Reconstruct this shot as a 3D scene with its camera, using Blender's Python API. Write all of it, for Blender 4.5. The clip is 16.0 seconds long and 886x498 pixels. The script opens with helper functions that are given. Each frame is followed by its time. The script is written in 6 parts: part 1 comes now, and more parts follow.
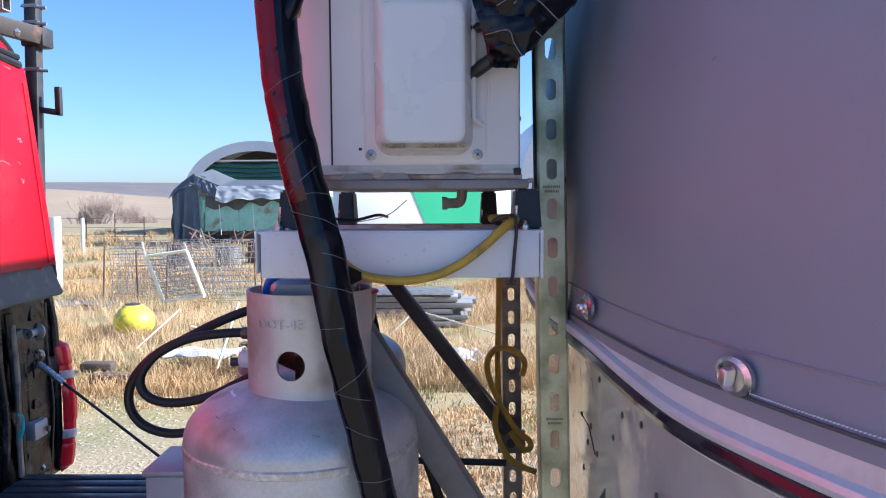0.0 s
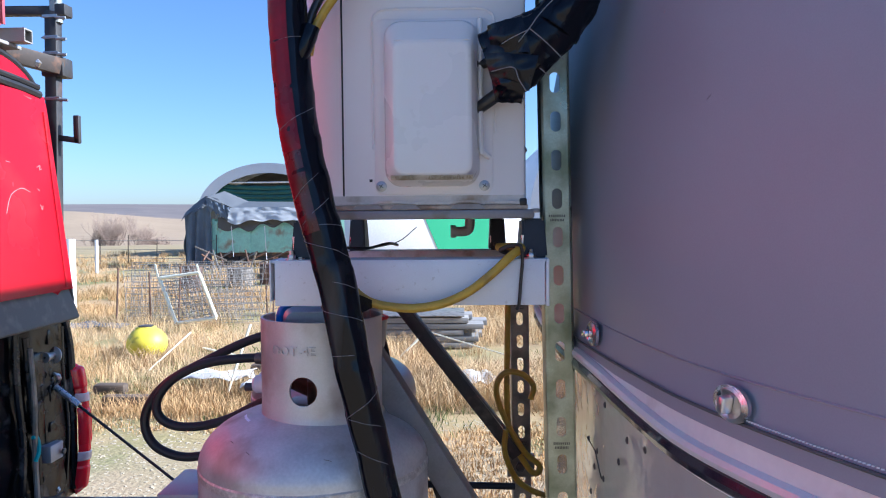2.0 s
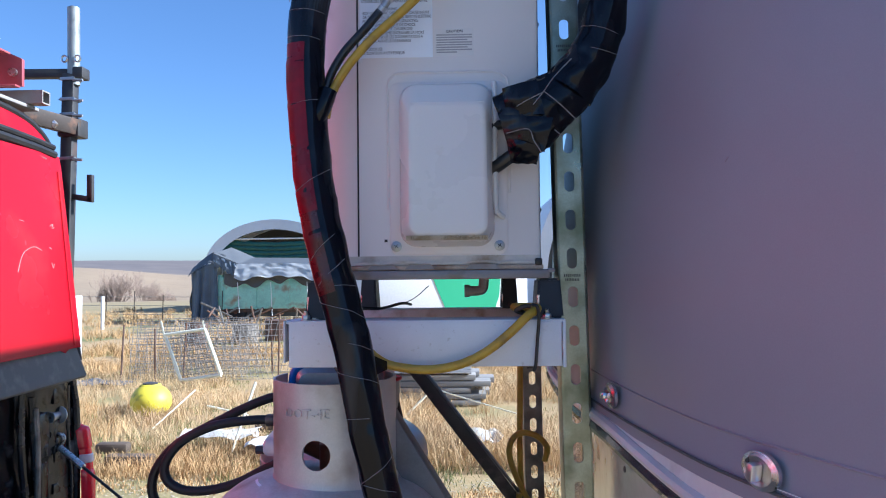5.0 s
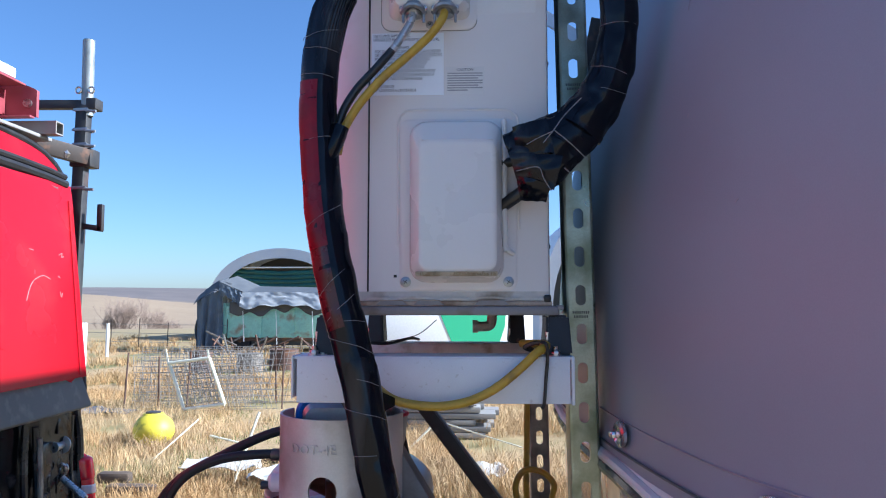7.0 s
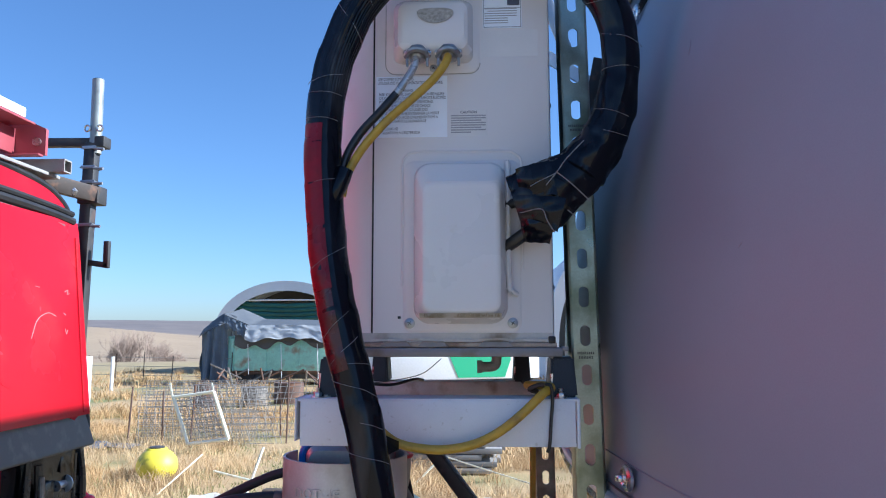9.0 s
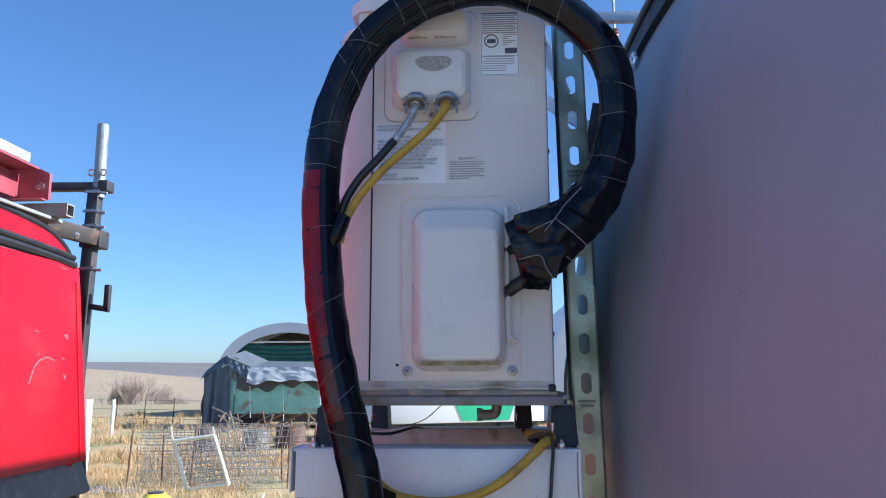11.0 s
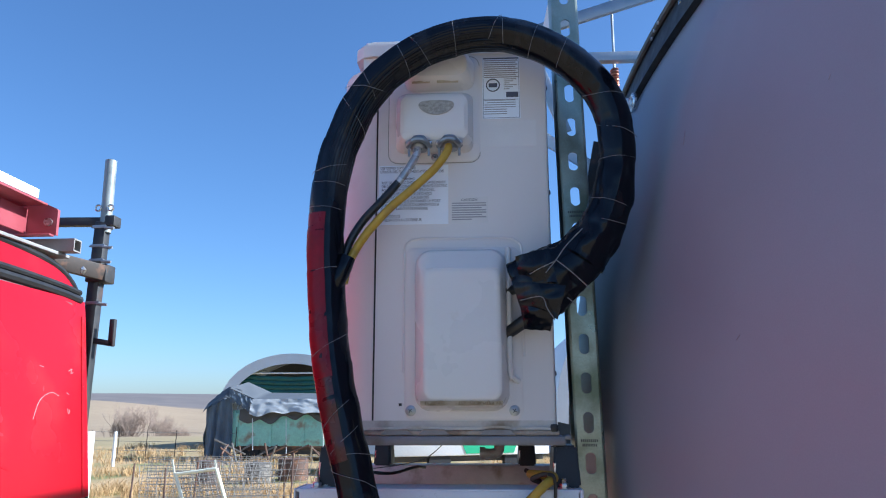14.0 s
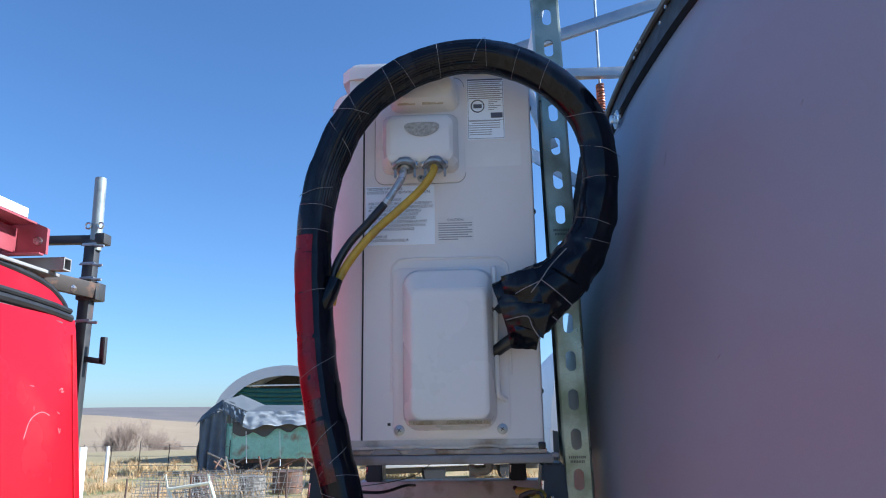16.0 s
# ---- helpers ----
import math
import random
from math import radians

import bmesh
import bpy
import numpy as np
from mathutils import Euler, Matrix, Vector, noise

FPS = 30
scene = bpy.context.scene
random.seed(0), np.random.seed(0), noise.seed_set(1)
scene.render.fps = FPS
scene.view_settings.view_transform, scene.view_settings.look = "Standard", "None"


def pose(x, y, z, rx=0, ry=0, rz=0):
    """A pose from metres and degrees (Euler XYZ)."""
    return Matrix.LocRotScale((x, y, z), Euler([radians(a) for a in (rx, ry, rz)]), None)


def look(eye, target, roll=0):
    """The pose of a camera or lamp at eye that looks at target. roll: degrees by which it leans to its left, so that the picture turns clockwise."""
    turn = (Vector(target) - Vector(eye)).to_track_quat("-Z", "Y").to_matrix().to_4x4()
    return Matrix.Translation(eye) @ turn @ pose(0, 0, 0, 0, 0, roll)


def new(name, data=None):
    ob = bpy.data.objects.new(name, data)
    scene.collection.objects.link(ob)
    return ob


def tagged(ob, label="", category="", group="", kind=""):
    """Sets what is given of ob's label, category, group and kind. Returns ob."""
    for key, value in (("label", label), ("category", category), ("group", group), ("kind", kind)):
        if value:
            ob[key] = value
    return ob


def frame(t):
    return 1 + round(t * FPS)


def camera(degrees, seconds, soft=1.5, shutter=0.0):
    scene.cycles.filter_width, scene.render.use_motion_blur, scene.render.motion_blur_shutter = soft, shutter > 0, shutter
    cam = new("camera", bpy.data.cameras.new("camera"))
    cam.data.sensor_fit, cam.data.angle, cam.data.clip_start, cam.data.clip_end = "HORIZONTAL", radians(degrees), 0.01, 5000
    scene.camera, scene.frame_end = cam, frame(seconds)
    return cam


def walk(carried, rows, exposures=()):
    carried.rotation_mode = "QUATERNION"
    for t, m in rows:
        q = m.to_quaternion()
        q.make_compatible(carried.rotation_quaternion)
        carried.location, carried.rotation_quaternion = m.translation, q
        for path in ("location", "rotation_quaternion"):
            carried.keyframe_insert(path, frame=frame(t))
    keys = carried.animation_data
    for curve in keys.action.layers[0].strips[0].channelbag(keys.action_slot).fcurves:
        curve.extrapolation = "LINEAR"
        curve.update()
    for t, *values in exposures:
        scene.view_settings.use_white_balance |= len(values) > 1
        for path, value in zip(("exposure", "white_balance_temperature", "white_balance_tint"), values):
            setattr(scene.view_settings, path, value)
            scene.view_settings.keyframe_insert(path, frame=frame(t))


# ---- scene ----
cam = camera(61.3, 16.0, soft=1.1)
PATH = [
    (0, (0.007, -0.067, 1.599), (-0.018, 1.928, 1.457), -0.3),
    (0.5, (0.009, -0.07, 1.602), (-0.022, 1.925, 1.468), -0.4),
    (1, (0.007, -0.079, 1.604), (-0.031, 1.917, 1.482), -0.4),
    (1.5, (0.009, -0.093, 1.61), (-0.038, 1.903, 1.501), -0.5),
    (2, (0.011, -0.094, 1.611), (-0.043, 1.904, 1.524), -0.5),
    (2.5, (0.01, -0.093, 1.613), (-0.047, 1.905, 1.551), -0.6),
    (3, (0.007, -0.092, 1.613), (-0.055, 1.907, 1.579), -0.7),
    (3.5, (0.007, -0.094, 1.614), (-0.057, 1.905, 1.607), -0.8),
    (4, (0.004, -0.091, 1.613), (-0.061, 1.908, 1.629), -0.8),
    (6.5, (-0.004, -0.09, 1.624), (-0.081, 1.904, 1.75), -0.1),
    (7, (-0.006, -0.093, 1.624), (-0.088, 1.9, 1.767), 0.0),
    (7.5, (-0.011, -0.094, 1.624), (-0.097, 1.898, 1.781), 0.0),
    (8, (-0.007, -0.094, 1.624), (-0.098, 1.896, 1.799), 0.1),
    (8.5, (-0.004, -0.093, 1.628), (-0.098, 1.895, 1.825), 0.0),
    (9, (-0.004, -0.095, 1.636), (-0.1, 1.89, 1.864), -0.1),
    (9.5, (-0.002, -0.094, 1.637), (-0.103, 1.886, 1.899), -0.1),
    (12, (0.003, -0.087, 1.648), (-0.102, 1.875, 2.02), -0.1),
    (12.5, (0.002, -0.09, 1.649), (-0.104, 1.869, 2.036), -0.1),
    (13, (0.004, -0.095, 1.651), (-0.106, 1.862, 2.048), -0.2),
    (13.5, (0.004, -0.1, 1.652), (-0.109, 1.855, 2.059), -0.1),
    (14, (0.005, -0.105, 1.654), (-0.109, 1.848, 2.071), -0.1),
    (14.5, (0.006, -0.108, 1.656), (-0.108, 1.843, 2.081), -0.2),
    (15, (0.009, -0.108, 1.659), (-0.099, 1.842, 2.09), -0.5),
    (15.5, (0.012, -0.11, 1.661), (-0.09, 1.839, 2.098), -0.7),
    (16, (0.014, -0.118, 1.666), (-0.08, 1.831, 2.107), -0.9),
]
walk(cam, [(t, look(eye, target, roll)) for t, eye, target, roll in PATH],
     exposures=[(0.0, 1.37, 5350, 13), (4.0, 1.28, 5350, 11), (9.0, 1.20, 5350, 9), (16.0, 1.16, 5350, 7)])

# ---- world, sun ----
SUN = Vector((0.85, 0.04, 0.53)).normalized()
world = bpy.data.worlds.new("sky_world")
scene.world = world
world.use_nodes = True
wn = world.node_tree
sky = wn.nodes.new("ShaderNodeTexSky")
sky.sky_type, sky.sun_disc = "NISHITA", False
sky.sun_elevation = math.asin(SUN.z)
sky.sun_rotation = math.atan2(SUN.x, SUN.y)
sky.altitude, sky.air_density, sky.dust_density, sky.ozone_density = 300, 1.0, 0.9, 5.6
wn.links.new(sky.outputs[0], wn.nodes["Background"].inputs[0])
wn.nodes["Background"].inputs[1].default_value = 0.079
sun = new("sun", bpy.data.lights.new("sun", "SUN"))
sun.data.energy, sun.data.angle, sun.data.color = 4.6, radians(0.5), (1.0, 0.95, 0.87)
sun.rotation_mode = "QUATERNION"
sun.rotation_quaternion = SUN.to_track_quat("Z", "Y")


# ---- materials ----
def mat(name, base, rough=0.5, metal=0.0, var=0.12, scale=25.0, fine=300.0, bump=0.05, stain=None, amount=0.0, sscale=8.0,
        rvar=0.1, coat=0.0, squash=(1, 1, 1), distance=0.002, random_amount=0.0, spec=0.5):
    """A surface with variation at two scales, a bump and stains."""
    m = bpy.data.materials.new(name)
    m.use_nodes = True
    nt = m.node_tree
    N, L = nt.nodes, nt.links.new
    b = N["Principled BSDF"]
    tc = N.new("ShaderNodeTexCoord")
    mp = N.new("ShaderNodeMapping")
    mp.inputs["Scale"].default_value = squash
    L(tc.outputs["Object"], mp.inputs[0])

    def noise_at(s, detail=4.0):
        n = N.new("ShaderNodeTexNoise")
        n.inputs["Scale"].default_value, n.inputs["Detail"].default_value = s, detail
        L(mp.outputs[0], n.inputs["Vector"])
        return n.outputs[0]

    big, small = noise_at(scale), noise_at(fine, 2.0)
    add = N.new("ShaderNodeMath")
    add.operation = "MULTIPLY_ADD"
    add.inputs[1].default_value = 0.4
    L(small, add.inputs[0]), L(big, add.inputs[2])
    ramp = N.new("ShaderNodeMapRange")
    ramp.inputs[1].default_value, ramp.inputs[2].default_value = 0.4, 1.0
    ramp.inputs[3].default_value, ramp.inputs[4].default_value = 1 - var, 1 + var
    L(add.outputs[0], ramp.inputs[0])
    factor = ramp.outputs[0]
    if random_amount:
        oi = N.new("ShaderNodeObjectInfo")
        r2 = N.new("ShaderNodeMapRange")
        r2.inputs[3].default_value, r2.inputs[4].default_value = 1 - random_amount, 1 + random_amount
        L(oi.outputs["Random"], r2.inputs[0])
        mu = N.new("ShaderNodeMath")
        mu.operation = "MULTIPLY"
        L(factor, mu.inputs[0]), L(r2.outputs[0], mu.inputs[1])
        factor = mu.outputs[0]
    vm = N.new("ShaderNodeVectorMath")
    vm.operation = "SCALE"
    vm.inputs[0].default_value = base
    L(factor, vm.inputs["Scale"])
    colour = vm.outputs[0]
    if stain:
        st = N.new("ShaderNodeMapRange")
        st.inputs[1].default_value, st.inputs[2].default_value = 0.62 - amount * 0.35, 0.78 - amount * 0.2
        L(noise_at(sscale, 6.0), st.inputs[0])
        mx = N.new("ShaderNodeMix")
        mx.data_type = "RGBA"
        L(st.outputs[0], mx.inputs[0]), L(colour, mx.inputs[6])
        mx.inputs[7].default_value = (*stain, 1)
        colour = mx.outputs[2]
    L(colour, b.inputs["Base Color"])
    rr = N.new("ShaderNodeMapRange")
    rr.inputs[1].default_value, rr.inputs[2].default_value = 0.3, 0.7
    rr.inputs[3].default_value, rr.inputs[4].default_value = max(0.02, rough - rvar), min(1, rough + rvar)
    L(big, rr.inputs[0]), L(rr.outputs[0], b.inputs["Roughness"])
    b.inputs["Metallic"].default_value = metal
    b.inputs["Specular IOR Level"].default_value = spec
    b.inputs["Coat Weight"].default_value, b.inputs["Coat Roughness"].default_value = coat, 0.05
    if bump:
        bp = N.new("ShaderNodeBump")
        bp.inputs["Strength"].default_value, bp.inputs["Distance"].default_value = bump, distance
        L(add.outputs[0], bp.inputs["Height"]), L(bp.outputs[0], b.inputs["Normal"])
    return m


WHITE_UNIT = mat("white_unit_paint", (0.765, 0.74, 0.73), 0.42, var=0.04, scale=6, fine=900, bump=0.06, stain=(0.5, 0.47, 0.40), amount=0.06, sscale=5, distance=0.0006)
GRIME = mat("mossy_grime", (0.44, 0.39, 0.29), 0.85, var=0.4, scale=60, bump=0.2)
GRIME_FILM = mat("dirty_white_plastic", (0.56, 0.53, 0.46), 0.6, var=0.15, scale=60, fine=400, bump=0.05, stain=(0.27, 0.22, 0.12), amount=0.45, sscale=55)
WHITE_PLASTIC = mat("white_plastic", (0.75, 0.73, 0.71), 0.27, var=0.03, scale=9, fine=600, bump=0.04, stain=(0.62, 0.58, 0.5), amount=-0.2, sscale=20, distance=0.0006)
WHITE_BAR = mat("white_painted_steel", (0.74, 0.75, 0.78), 0.45, var=0.07, scale=18, fine=500, bump=0.10, stain=(0.50, 0.48, 0.46), amount=-0.05, sscale=130, distance=0.0008)
TRAY = mat("galvanized_tray", (0.55, 0.53, 0.50), 0.5, 0.3, var=0.15, scale=30, stain=(0.3, 0.24, 0.17), amount=0.2, sscale=25)
PAN_RAIL = mat("dull_grey_base_rail", (0.25, 0.24, 0.245), 0.5, 0.2, var=0.15, scale=30, stain=(0.18, 0.15, 0.12), amount=0.2, sscale=25)
PAN_LIP = mat("rust_stained_pan_lip", (0.42, 0.35, 0.28), 0.6, 0.1, var=0.25, scale=60, stain=(0.22, 0.15, 0.10), amount=0.4, sscale=40)
ZINC = mat("zinc_strut_steel", (0.39, 0.415, 0.335), 0.36, 0.82, var=0.25, scale=22, fine=400, bump=0.08, stain=(0.17, 0.19, 0.125), amount=0.46, sscale=16, distance=0.0008)
ZINC_DULL = mat("dull_zinc_steel", (0.30, 0.27, 0.23), 0.5, 0.6, var=0.25, scale=30, stain=(0.10, 0.09, 0.08), amount=0.4, sscale=16)
GALV = mat("galvanized_pipe", (0.42, 0.44, 0.45), 0.42, 0.8, var=0.15, scale=40, fine=300)
PIPE_GREY = mat("weathered_galvanized_pipe", (0.30, 0.33, 0.32), 0.5, 0.35, var=0.15, scale=40, fine=300, stain=(0.22, 0.24, 0.23), amount=0.3, sscale=30)
BOLT = mat("bright_bolt_steel", (0.62, 0.60, 0.57), 0.3, 0.95, var=0.15, scale=120)
DARKBAR = mat("dark_painted_flat_bar", (0.055, 0.050, 0.048), 0.45, 0.1, var=0.25, scale=40, stain=(0.14, 0.12, 0.10), amount=0.15, sscale=30, rvar=0.15)
BRACE_GREY = mat("grey_brown_flat_bar", (0.175, 0.165, 0.165), 0.5, 0.15, var=0.2, scale=40, stain=(0.2, 0.18, 0.16), amount=0.15, sscale=30)
RUBBER = mat("black_rubber", (0.018, 0.018, 0.02), 0.55, var=0.3, scale=50)
FOOT = mat("black_rubber_mount", (0.012, 0.013, 0.018), 0.45, var=0.3, scale=50)
TAPE = mat("black_vinyl_tape", (0.004, 0.005, 0.009), 0.19, spec=0.28, var=0.5, scale=30, fine=190, bump=0.15, stain=(0.03, 0.03, 0.033), amount=0.2, sscale=25, rvar=0.05, distance=0.002, squash=(1, 1, 0.35))
TAPE_RED = mat("red_vinyl_tape", (0.16, 0.001, 0.010), 0.30, spec=0.30, var=0.35, scale=18, fine=120, bump=0.35, stain=(0.05, 0.006, 0.01), amount=0.22, sscale=22, rvar=0.1)
TAPE_MIX = mat("scuffed_dark_red_tape", (0.055, 0.003, 0.007), 0.28, var=0.4, scale=30, fine=160, bump=0.12, stain=(0.016, 0.005, 0.008), amount=0.30, sscale=30)
TAPE_EDGE = mat("pale_tape_edge", (0.22, 0.21, 0.21), 0.7, var=0.4, scale=150)
CABLE_BLACK = mat("black_cable", (0.02, 0.02, 0.022), 0.35, var=0.3, scale=80)
# grey that stands for the sun's highlight on a shiny black cable
CABLE_HIGHLIGHT = mat("black_cable_highlight_grey", (0.50, 0.49, 0.48), 0.26, 0.45, var=0.2, scale=80)
CABLE_YELLOW = mat("yellow_cable", (0.52, 0.33, 0.035), 0.42, var=0.18, scale=45, stain=(0.25, 0.16, 0.04), amount=0.2, sscale=30)
GLAND = mat("die_cast_clamp", (0.34, 0.35, 0.36), 0.4, 0.8, var=0.25, scale=90)
TANK = mat("brushed_tank_aluminium", (0.62, 0.61, 0.60), 0.54, 0.5, var=0.22, scale=22, fine=260, bump=0.22, stain=(0.36, 0.31, 0.28), amount=0.30, sscale=13, rvar=0.12, distance=0.0008)
COLLAR = mat("collar_aluminium", (0.60, 0.585, 0.57), 0.5, 0.5, var=0.14, scale=20, fine=400, bump=0.14, stain=(0.40, 0.35, 0.31), amount=0.36, sscale=16, distance=0.0008)
TANK_GREY = mat("grey_painted_tank", (0.46, 0.47, 0.49), 0.35, 0.5, var=0.14, scale=16)
COPPER = mat("worn_copper", (0.42, 0.17, 0.10), 0.4, 0.8, var=0.25, scale=60)
BLUE_PLASTIC = mat("blue_plastic", (0.02, 0.16, 0.55), 0.4, var=0.1)
RED_PLASTIC = mat("red_handle_plastic", (0.5, 0.03, 0.05), 0.4, var=0.1)
LABEL = mat("label_film", (0.86, 0.92, 1.0), 0.4, var=0.03, bump=0.02)
LABEL_GREY = mat("faded_label_film", (0.735, 0.725, 0.72), 0.45, var=0.04, bump=0.02)
WORN = mat("worn_speckled_plastic", (0.36, 0.35, 0.32), 0.7, var=0.5, scale=220, fine=700, bump=0.2, distance=0.0006)
INK = mat("label_ink", (0.09, 0.10, 0.14), 0.5, var=0.1, bump=0)
INK_PALE = mat("faded_label_ink", (0.36, 0.36, 0.38), 0.5, var=0.2, bump=0)
GUARD = mat("grey_stone_guard", (0.315, 0.308, 0.358), 0.40, 0.0, var=0.08, scale=3, fine=700, bump=0.05, stain=(0.33, 0.30, 0.345), amount=0.12, sscale=1.6, rvar=0.05, distance=0.0006, spec=0.36)
GUARD_EDGE = mat("guard_hem", (0.38, 0.33, 0.37), 0.5, 0.2, var=0.12, scale=20, stain=(0.36, 0.27, 0.2), amount=0.3, sscale=12)
POLISHED = mat("weathered_aluminium_skin", (0.97, 0.945, 0.90), 0.20, 0.64, var=0.05, scale=7, fine=20, bump=0.75, stain=(0.80, 0.74, 0.66), amount=0.22, sscale=10, rvar=0.07, distance=0.007)
LIP = mat("satin_aluminium_lip", (0.84, 0.84, 0.86), 0.42, 0.35, var=0.06, scale=10, fine=200, bump=0.03)
LEDGE = mat("dull_aluminium_ledge", (0.84, 0.83, 0.80), 0.50, 0.22, var=0.08, scale=8, fine=120, bump=0.04, stain=(0.6, 0.55, 0.5), amount=0.15, sscale=14)
CHROME = mat("chrome", (0.80, 0.80, 0.82), 0.10, 1.0, var=0.05, bump=0.02)
TRIM_DARK = mat("dark_trim_insert", (0.03, 0.022, 0.035), 0.18, var=0.2, coat=0.5)
# for gaskets and seams, and for the shade in holes that are only painted
SEAM_DARK = mat("dark_gasket_and_hole_shade", (0.015, 0.015, 0.016), 0.5, var=0.3, scale=40)
RED_PAINT = mat("red_truck_paint", (0.42, 0.003, 0.012), 0.25, var=0.07, scale=3, fine=500, bump=0.02, stain=(0.50, 0.015, 0.02), amount=0.15, sscale=6, coat=0.10, rvar=0.05, distance=0.0005, spec=0.22)
SCRATCH = mat("paint_scratch", (0.72, 0.30, 0.28), 0.6, var=0.3)
GREY_TRIM = mat("grey_plastic_trim", (0.10, 0.10, 0.095), 0.55, var=0.15, scale=30, stain=(0.16, 0.155, 0.14), amount=0.2, sscale=25)
BLACK_BED = mat("black_bed_paint", (0.010, 0.010, 0.011), 0.20, var=0.5, scale=14, bump=0.3, stain=(0.15, 0.145, 0.14), amount=0.06, sscale=11, rvar=0.15)
TAIL_RED = mat("tail_lamp_red", (0.88, 0.012, 0.03), 0.10, var=0.08, coat=0.7)
TAIL_CLEAR = mat("tail_lamp_clear", (0.78, 0.62, 0.62), 0.15, var=0.08, coat=0.6)
TAILGATE = mat("black_tailgate_liner", (0.05, 0.055, 0.065), 0.38, var=0.3, scale=25, bump=0.15, stain=(0.16, 0.15, 0.14), amount=0.2, sscale=15)
RACK = mat("worn_black_tube_steel", (0.035, 0.034, 0.033), 0.55, 0.0, var=0.3, scale=35, stain=(0.09, 0.06, 0.045), amount=0.15, sscale=18)
RACK_RUST = mat("rusty_tube_steel", (0.045, 0.034, 0.027), 0.65, 0.0, var=0.35, scale=35, stain=(0.16, 0.08, 0.045), amount=0.25, sscale=30)
PINK_BEAM = mat("faded_red_beam", (0.36, 0.075, 0.090), 0.5, var=0.12, scale=20, stain=(0.40, 0.10, 0.10), amount=0.2, sscale=15)
WHITE_STEEL = mat("white_beam_paint", (0.82, 0.82, 0.81), 0.5, var=0.06, scale=20)
BOX_GREY = mat("grey_aluminium_box", (0.36, 0.37, 0.41), 0.45, 0.4, var=0.15, scale=20)
TARP_BLUE = mat("slate_blue_tarp", (0.10, 0.128, 0.165), 0.65, var=0.25, scale=2.5, fine=30, bump=0.12, distance=0.03)
TARP_GREY = mat("dull_grey_tarp", (0.105, 0.113, 0.12), 0.6, var=0.2, scale=2.5, fine=30, bump=0.06, distance=0.03)
TARP_SILVER = mat("silver_tarp", (0.42, 0.43, 0.43), 0.4, var=0.15, scale=2.5, fine=30, bump=0.15, distance=0.03)
FABRIC_WHITE = mat("white_shelter_fabric", (0.66, 0.67, 0.70), 0.6, var=0.06, scale=0.8, fine=12, bump=0.2, distance=0.03)
FABRIC_GREEN = mat("green_curtain_fabric", (0.02, 0.10, 0.085), 0.6, var=0.3, scale=3, fine=30, bump=0.3, distance=0.03)
# dark tone for painted shade in the shelters and under the wagon, and for netting
SHADE_AND_NET = mat("painted_shade_and_dark_net", (0.10, 0.095, 0.09), 0.8, var=0.3, scale=2)
WAGON_GREEN = mat("faded_mint_wagon_paint", (0.36, 0.66, 0.53), 0.55, var=0.25, scale=3, fine=25, stain=(0.30, 0.24, 0.16), amount=0.22, sscale=3)
PANEL_GREEN = mat("bright_green_sheet", (0.05, 0.42, 0.20), 0.5, var=0.06, scale=1)
RUST_IRON = mat("rusty_farm_iron", (0.13, 0.08, 0.06), 0.7, 0.2, var=0.4, scale=9, stain=(0.25, 0.12, 0.06), amount=0.3, sscale=6)
WIRE = mat("grey_fence_wire", (0.29, 0.275, 0.25), 0.6, 0.3, var=0.25, scale=12)
WHITE_WOOD = mat("cream_painted_frame", (0.88, 0.86, 0.66), 0.55, var=0.06, scale=12, stain=(0.6, 0.55, 0.40), amount=0.05, sscale=10)
YELLOW_BALL = mat("yellow_buoy_plastic", (0.80, 0.66, 0.05), 0.5, var=0.1, scale=6, stain=(0.30, 0.28, 0.03), amount=0.15, sscale=14)
GREY_WOOD = mat("weathered_grey_timber", (0.26, 0.25, 0.235), 0.8, var=0.25, scale=8, fine=60, squash=(0.3, 1, 4), bump=0.3, random_amount=0.2)
DARK_WOOD = mat("rotten_dark_timber", (0.115, 0.085, 0.062), 0.85, var=0.35, scale=9, fine=60, squash=(0.3, 1, 4), bump=0.4, distance=0.01)
STRAW = mat("dry_straw_grass", (0.49, 0.318, 0.145), 0.8, var=0.4, scale=1.2, fine=8, bump=0)
STRAW_PALE = mat("bleached_straw_grass", (0.59, 0.42, 0.22), 0.8, var=0.3, scale=1.2, fine=8, bump=0)
GRASS_GREEN = mat("thin_green_grass", (0.17, 0.19, 0.055), 0.8, var=0.4, scale=1.5, fine=8, bump=0)
TWIG = mat("bare_twig_bark", (0.30, 0.225, 0.175), 0.85, var=0.3, scale=3)
STONE = mat("pale_limestone_gravel", (0.47, 0.40, 0.28), 0.85, var=0.25, scale=30, random_amount=0.2)
PAPER = mat("white_plastic_litter", (0.62, 0.61, 0.57), 0.6, var=0.08, scale=10)
NICKEL = mat("satin_nickel", (0.72, 0.70, 0.70), 0.28, 1.0, var=0.06, bump=0.02)
COIL = mat("dark_coil_fins", (0.035, 0.042, 0.038), 0.55, 0.3, var=0.3, scale=60)
TEAL = mat("teal_strap", (0.02, 0.35, 0.36), 0.6, var=0.15)


